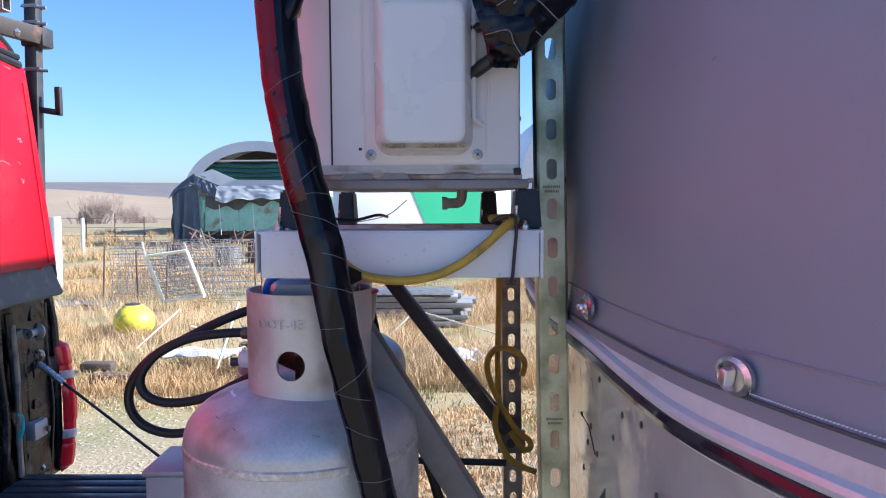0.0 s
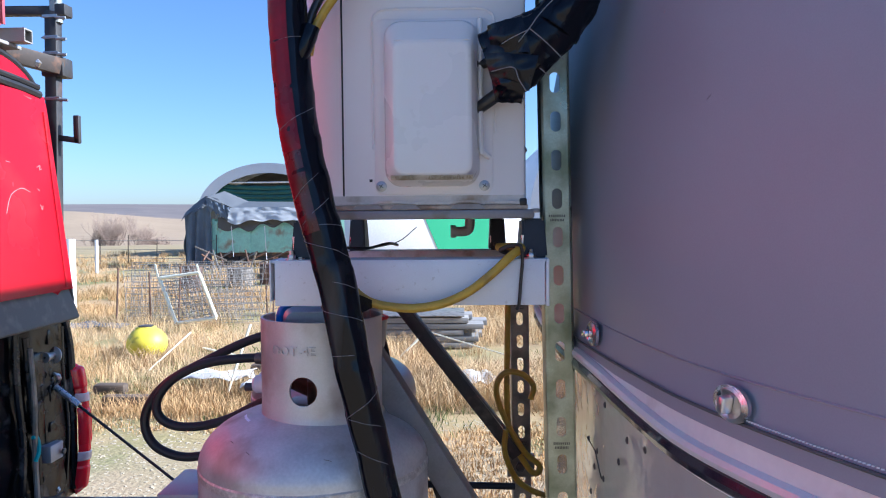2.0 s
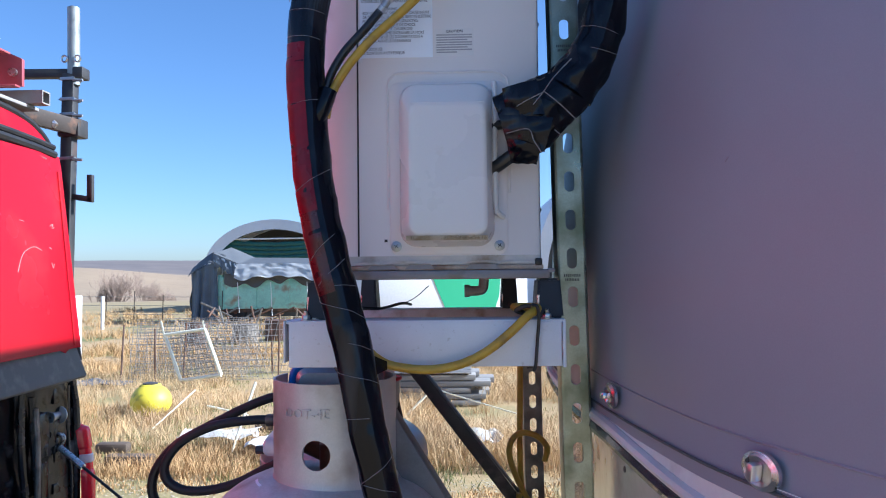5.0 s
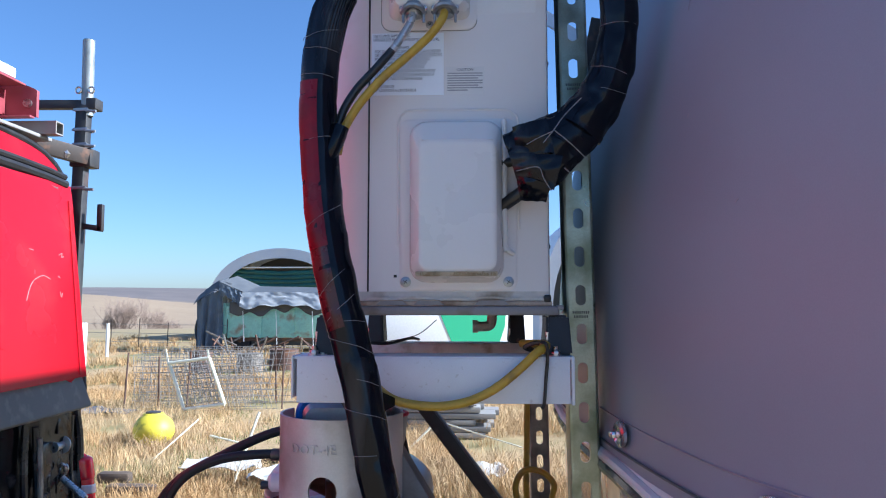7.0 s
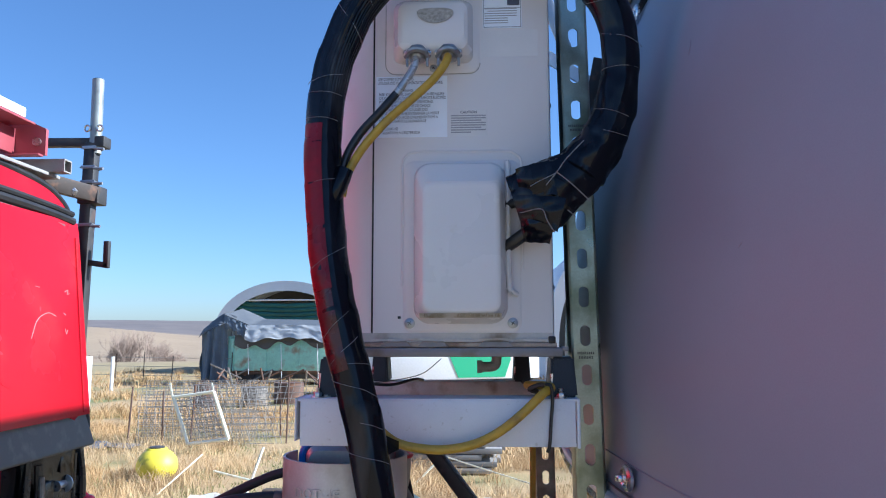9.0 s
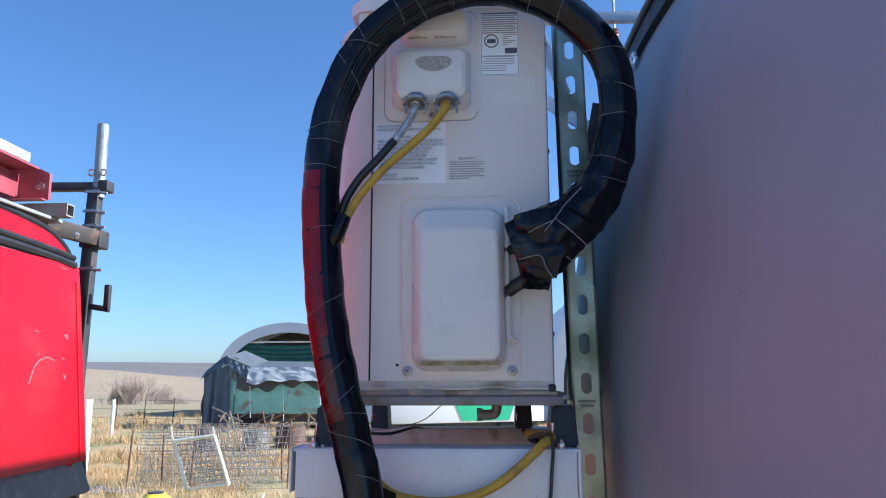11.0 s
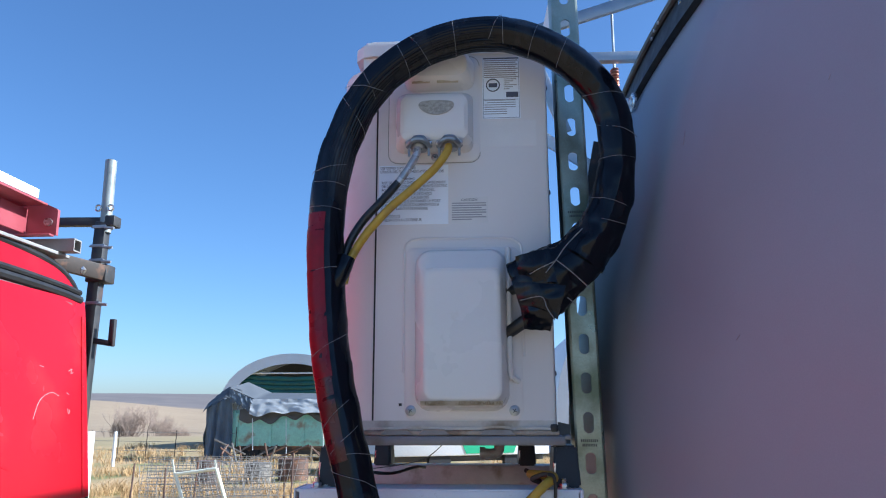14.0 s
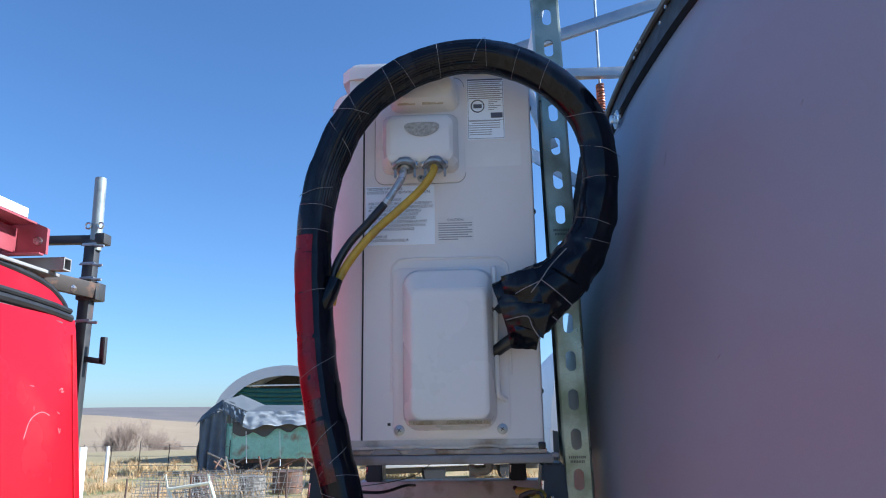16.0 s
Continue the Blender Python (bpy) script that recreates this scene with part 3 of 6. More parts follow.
part("coil", sweep(B(), coil, 0.0028, 6), COPPER, aerial, "copper coil spring")
part("post", rod(B(), (rodx, rody, 2.22), (rodx, rody, 2.39), 0.005, 8), GALV, aerial)


# ---- strut posts and cross bars ----
def strut(name, x, y, z0, z1, lean, slot0, label, material, wide=0.0413, P=0.0508):
    """A slotted steel channel with its web towards -y."""
    hw = wide / 2
    t = thing(name, (x - lean * (z0 - slot0) * -1, y + 0.02, z0), label, "strut", "slotted strut posts")
    bm = B()
    k0, k1 = math.floor((z0 - slot0) / P), math.floor((z1 - slot0) / P)
    n = 24
    for k in range(k0, k1 + 1):
        zc = slot0 + k * P
        for yy, flip in ((y, False), (y + 0.0026, True)):
            inner, outer = [], []
            for i in range(n):
                a = 2 * math.pi * (i + 0.5) / n
                c, s = math.cos(a), math.sin(a)
                inner.append((0.0071 * c, 0.0071 * s + (0.0072 if s > 0 else -0.0072)))
                q = min((hw - 0.004) / abs(c), (P / 2) / abs(s))
                outer.append((q * c, q * s))
            for sx in (1, -1):
                for sz in (1, -1):
                    cx, cz = sx * (hw - 0.004), sz * P / 2
                    j = min(range(n), key=lambda i: (outer[i][0] - cx) ** 2 + (outer[i][1] - cz) ** 2)
                    outer[j] = (cx, cz)
            vi = [bm.verts.new((x + px + lean * (zc + pz - slot0), yy, zc + pz)) for px, pz in inner]
            vo = [bm.verts.new((x + px + lean * (zc + pz - slot0), yy, zc + pz)) for px, pz in outer]
            for i in range(n):
                j = (i + 1) % n
                bm.faces.new((vo[i], vo[j], vi[j], vi[i]) if flip else (vo[j], vo[i], vi[i], vi[j]))
            if flip:
                for i in range(n):
                    j = (i + 1) % n
                    bm.faces.new((front[i], vi[i], vi[j], front[j]))
            front = vi
    bmesh.ops.remove_doubles(bm, verts=bm.verts, dist=0.00005)
    part("web", bm, material, t)
    zs, ze = slot0 + (k0 - 0.5) * P, slot0 + (k1 + 0.5) * P
    for s in (1, -1):
        bm = B()
        prof = [(hw - 0.0042, 0.0), (hw - 0.001, 0.001), (hw, 0.004), (hw, 0.0413), (hw - 0.009, 0.0413), (hw - 0.009, 0.034),
                (hw - 0.0066, 0.034), (hw - 0.0066, 0.039), (hw - 0.0026, 0.039), (hw - 0.0026, 0.0045), (hw - 0.0042, 0.0026)]
        ring = [[bm.verts.new((x + s * px + lean * (z - slot0), y + py, z)) for px, py in prof] for z in (zs, ze)]
        m = len(prof)
        for i in range(m):
            bm.faces.new((ring[0][i], ring[0][(i + 1) % m], ring[1][(i + 1) % m], ring[1][i]))
        bm.faces.new(ring[0]), bm.faces.new(ring[1][::-1])
        bmesh.ops.recalc_face_normals(bm, faces=bm.faces)
        part("flange", bm, material, t)
    for z in (slot0 + 0.5 * P, slot0 - 5.5 * P, slot0 + 6.5 * P, slot0 + 14.5 * P):
        for dz, w in ((0.003, 0.024), (-0.003, 0.020)):
            xc = x + lean * (z - slot0)
            bm = B()
            for i in range(9):
                box(bm, (xc - w / 2 + w * i / 9, y - 0.0003, z + dz - 0.0018), (xc - w / 2 + w * (i + 0.62) / 9, y + 0.0005, z + dz + 0.0018))
            part("stamp_mark", bm, DARKBAR, t)
    return t


strut("slotted_strut", 0.1440, 0.960, 0.66, 2.46, -0.0180, 1.5805, "greenish zinc slotted steel strut beside the trailer front", ZINC, P=0.0539)
strut("slotted_strut", 0.1345, 1.555, 0.66, 1.50, -0.012, 1.384, "dull dark slotted steel strut standing behind", ZINC_DULL)


def channel_bar(name, x0, x1, y0, y1, z0, z1, material, label):
    t = thing(name, ((x0 + x1) / 2, (y0 + y1) / 2, z0), label, "bar", "cross bars under the unit")
    part("web", box(B(), (x0 + 0.004, y0, z0), (x1 - 0.006, y0 + 0.005, z1 - 0.0022), 0.0012), material, t)
    part("top_flange", box(B(), (x0, y0 + 0.001, z1 - 0.004), (x1, y1, z1), 0.0012), material, t)
    part("bottom_flange", box(B(), (x0 + 0.004, y0 + 0.0052, z0), (x1, y1, z0 + 0.005), 0.0012), material, t)
    return t


front_bar = channel_bar("cross_bar", -0.236, 0.121, 0.860, 0.925, 1.497, 1.556, WHITE_BAR, "white painted steel channel bar under the unit")
part("end_lip", box(B(), (0.1165, 0.8575, 1.4955), (0.1205, 0.925, 1.5565), 0.0015), WHITE_BAR, front_bar)
part("end_lip", box(B(), (-0.2385, 0.858, 1.503), (-0.2362, 0.925, 1.5565), 0.001), WHITE_BAR, front_bar)
rear_bar = channel_bar("cross_bar", -0.245, 0.165, 1.47, 1.54, 1.498, 1.540, TRAY, "brown-grey steel channel bar under the unit's far end")


def bolt(parent, x, y, z, r=0.0055, h=0.012):
    b = part("bolt", hexagon(B(), (x, y, z), r, h * 0.55), BOLT, parent)
    part("thread", rod(B(), (x, y, z), (x, y, z + h), r * 0.55, 8), BOLT, b)
    part("washer", lathe(B(), [(r * 1.5, 0.0), (r * 1.5, 0.0014)], (x, y, z), 16), BOLT, b)


for x, y in ((-0.213, 0.876), (-0.204, 0.888), (0.0985, 0.874), (0.085, 0.905)):
    bolt(front_bar, x, y, 1.556)
flat = thing("diagonal_brace", (0.12, 0.95, 1.0), "grey-brown flat steel brace under the front bar", "brace", "diagonal braces")
part("flat_bar", bar_between(B(), (-0.172, 0.935, 1.497), (0.125, 0.935, 1.016), 0.037, 0.006), BRACE_GREY, flat)
part("angle_leg", bar_between(B(), (-0.154, 0.955, 1.5), (0.14, 0.955, 1.022), 0.004, 0.038), BRACE_GREY, flat)
flat2 = thing("diagonal_brace", (0.12, 1.55, 1.09), "dark flat steel brace under the rear bar", "brace", "diagonal braces")
part("flat_bar", bar_between(B(), (-0.193, 1.515, 1.505), (0.125, 1.515, 1.088), 0.026, 0.006), DARKBAR, flat2)
part("angle_leg", bar_between(B(), (-0.180, 1.53, 1.51), (0.14, 1.53, 1.094), 0.004, 0.026), BRACE_GREY, flat2)
clamp = thing("strut_clamp", (0.135, 1.54, 1.05), "steel clamp plate bolted to the rear strut", "clamp")
part("plate", box(B(), (0.105, 1.535, 1.035), (0.165, 1.552, 1.085), 0.003), ZINC_DULL, clamp)
part("bolt", lathe(B(), [(0.011, 0), (0.011, -0.008), (0.007, -0.011)], (0.133, 1.535, 1.06), 6, "y"), DARKBAR, clamp)

# ---- outdoor unit ----
unit = thing("heat_pump", (-0.04, 1.28, 1.61), "off-white outdoor heat pump unit standing on rubber mounts on the bars", "heat pump")
ZB, ZT = 1.6325, 2.152
FX = 0.094


def prism(outline, z0, z1):
    bm = B()
    lo = [bm.verts.new((x, y, z0)) for x, y in outline]
    hi = [bm.verts.new((x, y, z1)) for x, y in outline]
    n = len(outline)
    for k in range(n):
        bm.faces.new((lo[k], lo[(k + 1) % n], hi[(k + 1) % n], hi[k]))
    bm.faces.new(lo[::-1]), bm.faces.new(hi)
    bmesh.ops.recalc_face_normals(bm, faces=bm.faces)
    return bm


part("side_panel", prism([(-0.1445, 0.890), (FX - 0.006, 0.890), (FX - 0.002, 0.892), (FX, 0.897), (FX, 1.69), (-0.1445, 1.69)], ZB, ZT), WHITE_UNIT, unit, "off-white painted steel side")
part("front_panel", prism([(-0.1472, 0.8905), (-0.1472, 1.69), (-0.206, 1.69), (-0.206, 0.968), (-0.203, 0.948), (-0.196, 0.928), (-0.186, 0.912), (-0.170, 0.8985), (-0.158, 0.893)], ZB, 2.135), WHITE_UNIT, unit)
part("seam", box(B(), (-0.1474, 0.893, ZB + 0.002), (-0.1443, 1.6, 2.134)), SEAM_DARK, unit)
bm = prism([(FX + 0.003, 0.886), (FX + 0.003, 1.694), (-0.180, 1.694), (-0.180, 0.905), (-0.168, 0.890), (-0.155, 0.886)], ZT, 2.178)
bmesh.ops.bevel(bm, geom=[e for e in bm.edges if all(v.co.z > 2.17 for v in e.verts)], offset=0.008, segments=3, affect="EDGES")
part("lid", bm, WHITE_UNIT, unit)
part("lid_edge", box(B(), (-0.168, 0.893, 2.134), (-0.12, 1.0, 2.153)), WHITE_UNIT, unit)
for x in (-0.142, -0.136):
    part("lid_rib", box(B(), (x, 0.8865, 2.13), (x + 0.003, 0.889, 2.163), 0.001), WHITE_UNIT, unit)
part("base_pan", box(B(), (-0.17, 0.884, 1.6195), (FX + 0.002, 1.70, 1.6262), 0.002), PAN_LIP, unit, "rust-stained base pan")
pan = part("pan_rail", box(B(), (-0.205, 0.880, 1.6075), (FX + 0.010, 1.71, 1.6195), 0.003), PAN_RAIL, unit, "stained galvanized base rail")
for x0, x1 in ((-0.135, -0.092), (-0.086, -0.044), (-0.006, 0.040)):
    ring = [Vector((x, 0.8828, z)) for x, z in ((x0, 1.6205), (x1, 1.6205), (x1 - 0.007, 1.6268), (x0 + 0.007, 1.6268))]
    bm = B()
    bm.faces.new([bm.verts.new(p) for p in ring])
    tab = part("pan_tab", thick(bm, 0.001), PAN_RAIL, unit, "pressed tab of the base pan")
    part("tab_edge", sweep(B(), ring + ring[:1], 0.0006, 5, caps=False), PAN_LIP, tab)
part("rail_end", box(B(), (FX + 0.008, 0.8795, 1.6150), (FX + 0.0165, 0.90, 1.6205), 0.0015), PAN_RAIL, unit)
part("corner_clip", box(B(), (0.085, 0.8835, 1.624), (0.0945, 0.892, 1.634), 0.002), SEAM_DARK, unit)
# valve cover
cover = part("valve_cover", loft(B(), [(-0.104, 0.051, 1.640, 1.868, 0.012, 0.8905), (-0.104, 0.051, 1.640, 1.868, 0.012, 0.8885), (-0.101, 0.048, 1.643, 1.865, 0.012, 0.887)]), WHITE_UNIT, unit)
part("cover_box", loft(B(), [(-0.0905, 0.0335, 1.650, 1.865, 0.022, 0.8875), (-0.0885, 0.0315, 1.652, 1.862, 0.022, 0.880), (-0.0865, 0.0290, 1.6545, 1.8585, 0.020, 0.8665),
                             (-0.0765, 0.0235, 1.6635, 1.8330, 0.014, 0.8515), (-0.0745, 0.0215, 1.6655, 1.8305, 0.013, 0.8500), (-0.070, 0.017, 1.668, 1.827, 0.012, 0.8495)]), WHITE_PLASTIC, cover, "smooth white moulded cover")
part("cover_lip", sweep(B(), spline([(0.034, 0.884, 1.862), (0.0350, 0.879, 1.85), (0.0350, 0.879, 1.71), (0.039, 0.881, 1.693), (0.046, 0.886, 1.688)], 6), 0.0036, 8), WHITE_PLASTIC, cover)
part("press_line", sweep(B(), spline([(-0.106, 0.8902, 1.70), (-0.106, 0.8902, 1.80), (-0.106, 0.8902, 1.862), (-0.100, 0.8902, 1.876), (-0.086, 0.8902, 1.881), (-0.03, 0.8902, 1.881), (0.03, 0.8902, 1.881), (0.047, 0.8902, 1.876), (0.054, 0.8902, 1.862), (0.054, 0.8902, 1.80), (0.054, 0.8902, 1.72)], 5), 0.0020, 6), WHITE_UNIT, cover)
for k in range(38):
    a = -0.084 + 0.108 * random.random()
    b, h = a + random.uniform(0.001, 0.006), random.uniform(0.0008, 0.0055)
    part("grime", thick(grid(B(), lambda u, v: (a + (b - a) * u + 0.001 * noise.noise(Vector((v * 3, k, 0))), 0.8600 - 0.0105 * (0.15 + 0.7 * v * h / 0.005) - 0.0002, 1.6577 + 0.0068 * (0.15 + 0.7 * v * h / 0.005) * (0.6 + 0.4 * math.sin(math.pi * u))), 8, 3), 0.0005), GRIME, cover)


part("grime_band", thick(grid(B(), lambda u, v: (-0.080 + 0.104 * u, 0.8600 - 0.0100 * (0.08 + 0.86 * v) - 0.0001, 1.6572 + 0.0064 * (0.08 + 0.86 * v)), 20, 4), 0.0003), GRIME_FILM, cover, "brown dirt streaks under the cover")
part("crease", sweep(B(), [(-0.0735, 0.8514, 1.8322), (0.0205, 0.8514, 1.8322)], 0.0007, 6), WHITE_PLASTIC, cover)


def screw(x, y, z, parent, r=0.0056):
    s = part("screw", lathe(B(), [(r * 1.25, 0), (r * 1.25, -0.001), (r, -0.0014), (r, -0.0026), (r * 0.6, -0.0036)], (x, y, z), 20, "y"), GALV, parent)
    part("slot", box(B(), (x - r * 0.55, y - 0.0038, z - 0.0005), (x + r * 0.55, y - 0.003, z + 0.0005), 0, Matrix.Rotation(0.6, 3, "Y")), SEAM_DARK, s)
    part("slot", box(B(), (x - r * 0.55, y - 0.0039, z - 0.0005), (x + r * 0.55, y - 0.003, z + 0.0005), 0, Matrix.Rotation(2.17, 3, "Y")), SEAM_DARK, s)


screw(-0.0955, 0.887, 1.651, cover), screw(0.0395, 0.887, 1.651, cover)
# no opening here: a dark block gives the shade of the hole
part("slot_hole", box(B(), (-0.1115, 0.8893, 1.657), (-0.1075, 0.892, 1.6605)), SEAM_DARK, unit)
# terminal cover
term = part("terminal_cover", loft(B(), [(-0.129, -0.0015, 1.990, 2.148, 0.014, 0.8905), (-0.129, -0.0015, 1.990, 2.148, 0.014, 0.8888), (-0.1275, -0.003, 1.9915, 2.1465, 0.013, 0.8880)]), WHITE_UNIT, unit)
part("cover_outline", sweep(B(), [(x, 0.8895, z) for x, z in rounded(-0.1298, -0.0007, 1.9892, 2.1488, 0.0145)], 0.0005, 5), WORN, term)
part("cover_bulge", loft(B(), [(-0.119, -0.010, 2.003, 2.092, 0.012, 0.8885), (-0.114, -0.014, 2.006, 2.086, 0.012, 0.872), (-0.110, -0.017, 2.012, 2.080, 0.014, 0.861), (-0.103, -0.022, 2.018, 2.074, 0.016, 0.857)]), WHITE_PLASTIC, term)
part("handle_bulge", loft(B(), [(-0.108, -0.008, 2.096, 2.146, 0.014, 0.8885), (-0.102, -0.012, 2.102, 2.145, 0.014, 0.870), (-0.096, -0.018, 2.108, 2.142, 0.014, 0.862)]), WHITE_PLASTIC, term)
bm = B()
ring = [bm.verts.new((-0.060 + 0.0245 * math.cos(a), 0.8575 - 0.0012, 2.058 + 0.0105 * math.sin(a) + 0.004 * math.cos(a) ** 2)) for a in np.linspace(0, 2 * math.pi, 32, endpoint=False)]
bm.faces.new(ring)
part("grip_recess", thick(bm, 0.001), WORN, term, "worn grey grip patch")
for a, b in ((-0.095, -0.07), (-0.06, -0.03)):
    part("grime", thick(grid(B(), lambda u, v: (a + (b - a) * u, 0.8693 - 0.001 * v, 2.1 + 0.003 * v * (1 + noise.noise(Vector((u * 5, a * 40, 1))))), 10, 2), 0.0006), GRIME, term)
screw(-0.064, 0.888, 1.9965, term, 0.0042)


def gland(x, z):
    g = part("cable_clamp", lathe(B(), [(0.0115, 0.012), (0.013, 0.008), (0.0125, -0.002), (0.011, -0.006)], (x, 0.866, z), 20), GLAND, unit, "die-cast cable clamp")
    part("saddle", sweep(B(), spline([(x - 0.015, 0.862, z - 0.002), (x - 0.010, 0.851, z + 0.001), (x, 0.847, z + 0.003), (x + 0.010, 0.851, z + 0.001), (x + 0.015, 0.862, z - 0.002)], 5), 0.0038, 8, flat=1.0), GLAND, g)
    for s in (1, -1):
        part("clamp_screw", lathe(B(), [(0.0038, 0), (0.0038, -0.003), (0.002, -0.0042)], (x + s * 0.0148, 0.858, z + 0.001), 12, "y"), BOLT, g)
        part("clamp_tail", rod(B(), (x + s * 0.0135, 0.861, z - 0.002), (x + s * 0.0135, 0.861, z - 0.016), 0.0018, 8), GLAND, g)


gland(-0.084, 2.006), gland(-0.0425, 2.006)
for z in (2.115, 1.955, 1.7):
    part("side_screw", lathe(B(), [(0.004, 0.0), (0.004, 0.003), (0.002, 0.0045)], (FX, 0.93, z), 10, "x"), DARKBAR, unit)
part("drain_elbow", sweep(B(), spline([(-0.005, 1.05, 1.588), (0.012, 1.05, 1.588), (0.02, 1.05, 1.592), (0.022, 1.05, 1.607)], 5), 0.0075, 12), TRAY, unit, "brown plastic drain elbow")
part("drain_collar", lathe(B(), [(0.0095, 0), (0.0095, 0.008)], (-0.008, 1.05, 1.588), 16, "x"), TRAY, unit)

part("coil", box(B(), (FX - 0.002, 0.945, 1.66), (FX + 0.003, 1.66, 2.13), 0.001), COIL, unit, "dark finned heat exchanger")
part("pan_gap", box(B(), (-0.165, 0.8895, 1.626), (FX - 0.002, 1.6, 1.6385)), TRAY, unit)
for x0, x1, dz in ((-0.150, -0.112, 0.0), (-0.108, -0.062, 0.003), (-0.058, -0.012, -0.001), (-0.008, 0.036, 0.003), (0.040, 0.086, 0.0)):
    bm = grid(B(), lambda u, v: (x0 + (x1 - x0) * u, 0.8865 - 0.002 * math.sin(math.pi * u), 1.6262 + 0.0030 * v + (dz * 0.5 + 0.0015) * math.sin(math.pi * u) ** 0.5), 10, 2)
    part("pan_tab", thick(bm, 0.0012), TRAY, unit, "stained pressed edge of the base pan")
# labels on the side
lab = part("warning_label", box(B(), (-0.1425, 0.8894, 1.9015), (-0.0455, 0.8904, 1.9865)), LABEL, unit, "pale blue-white warning label in English and French")
rows_w = [("USE COPPER SUPPLY WIRES.", 0.0495, 0), ("UTILISER DES FILS D'ALIMENTATION EN CUIVRE.", 0.089, 0), (None, 0, 0), ("WARNING", 0.020, 0.028),
          ("RISK OF ELECTRIC SHOCK. CAN CAUSE INJURY", 0.089, 0.002), ("OR DEATH. DISCONNECT ALL REMOTE ELECTRIC", 0.091, 0.002), ("POWER SUPPLIES BEFORE SERVICING.", 0.074, 0.002),
          ("AVERTISSEMENT: RISQUE DE CHOCS", 0.070, 0.002), ("ELECTRIQUES. PEUT CAUSER DES", 0.066, 0.002), ("BLESSURES ET MEME ENTRAINER LA MORT", 0.082, 0.002),
          ("COUPER LES SOURCES D'ALIMENTATION A", 0.080, 0.002), ("DISTANCE AVANT LE DE PANNAGE", 0.064, 0.002), (None, 0, 0), ("OUTDOOR USE", 0.026, 0.002), ("UTILISATION A L'EXTERIEUR", 0.056, 0.002)]
for i, (s, w, dx) in enumerate(rows_w):
    if s:
        lettering(s, 0.0056, -0.1405 + dx, 0.8892, 1.9810 - 0.00535 * i, INK, lab, width=w)
lab = part("caution_label", box(B(), (-0.0425, 0.8896, 1.9025), (0.0085, 0.8904, 1.9395)), LABEL_GREY, unit, "small faded grey caution label")
lettering("CAUTION", 0.0052, -0.028, 0.8892, 1.9335, INK, lab, width=0.022)
for i in range(8):
    part("text_bar", box(B(), (-0.0405, 0.8893, 1.9297 - 0.0033 * i), (0.0065 - 0.006 * (i % 3 == 2) - 0.02 * (i == 7), 0.8897, 1.9314 - 0.0033 * i)), INK_PALE, lab)
lab = part("rating_label", box(B(), (0.0035, 0.8894, 2.053), (0.0565, 0.8904, 2.146)), LABEL, unit, "pale rating plate with a round test mark")
bm = sweep(B(), [(0.0185 + 0.0092 * math.cos(a), 0.8893, 2.1035 + 0.0092 * math.sin(a)) for a in np.linspace(0, 2 * math.pi, 33)], 0.0009, 6, caps=False)
part("round_mark", bm, INK, lab)
part("mark_bar", box(B(), (0.0125, 0.8892, 2.1005), (0.0245, 0.8896, 2.1065)), INK, lab)
part("mark_bar", box(B(), (0.037, 0.8892, 2.085), (0.054, 0.8896, 2.093), 0.0002), INK, lab)
for i in range(9):
    part("text_bar", box(B(), (0.006, 0.8892, 2.1405 - 0.0032 * i), (0.054 - 0.003 * (i % 2), 0.8896, 2.1421 - 0.0032 * i)), INK_PALE, lab)
for i in range(6):
    part("text_bar", box(B(), (0.034, 0.8892, 2.112 - 0.003 * i), (0.052 - 0.005 * (i % 3), 0.8896, 2.1132 - 0.003 * i)), INK_PALE, lab)
for i in range(7):
    part("text_bar", box(B(), (0.006 + 0.004 * (i == 1), 0.8892, 2.080 - 0.0034 * i), (0.050 - 0.012 * (i > 3), 0.8896, 2.0812 - 0.0034 * i)), INK_PALE, lab)
part("header_bar", box(B(), (0.0045, 0.8891, 2.1435), (0.0555, 0.8894, 2.1455)), INK, lab)
for x0, x1, z0, z1 in ((0.0045, 0.0555, 2.0540, 2.0545), (0.0045, 0.005, 2.0545, 2.1435), (0.055, 0.0555, 2.0545, 2.1435), (0.005, 0.055, 2.0815, 2.0819)):
    part("border_line", box(B(), (x0, 0.8891, z0), (x1, 0.8894, z1)), INK, lab)
part("old_label", loft(B(), [(0.001, 0.078, 2.012, 2.05, 0.002, 0.8904), (0.001, 0.078, 2.012, 2.05, 0.002, 0.8898)]), LABEL_GREY, unit, "bare patch where a label has worn off")


def mount(x, y, z0, z1):
    t = thing("rubber_mount", (x, y, z0), "black rubber vibration mount under the unit's foot", "mount", "rubber mounts")
    bm = B()
    vs = bmesh.ops.create_cube(bm, size=1.0)["verts"]
    for v in vs:
        k = 1.0 if v.co.z < 0 else 0.8
        v.co = Vector((x + v.co.x * 0.036 * k, y + v.co.y * 0.07 * k, (z0 + z1) / 2 + v.co.z * (z1 - z0)))
    bmesh.ops.bevel(bm, geom=bm.edges[:], offset=0.003, segments=2, affect="EDGES")
    part("block", bm, FOOT, t)
    part("stud", rod(B(), (x - 0.013, y - 0.028, z0 + 0.001), (x - 0.013, y - 0.028, z0 + 0.03), 0.0032, 8), BOLT, t)


for x, y, z in ((0.103, 0.915, 1.556), (-0.198, 0.915, 1.556), (-0.212, 1.505, 1.540), (0.083, 1.505, 1.540)):
    mount(x, y, z, 1.6075)

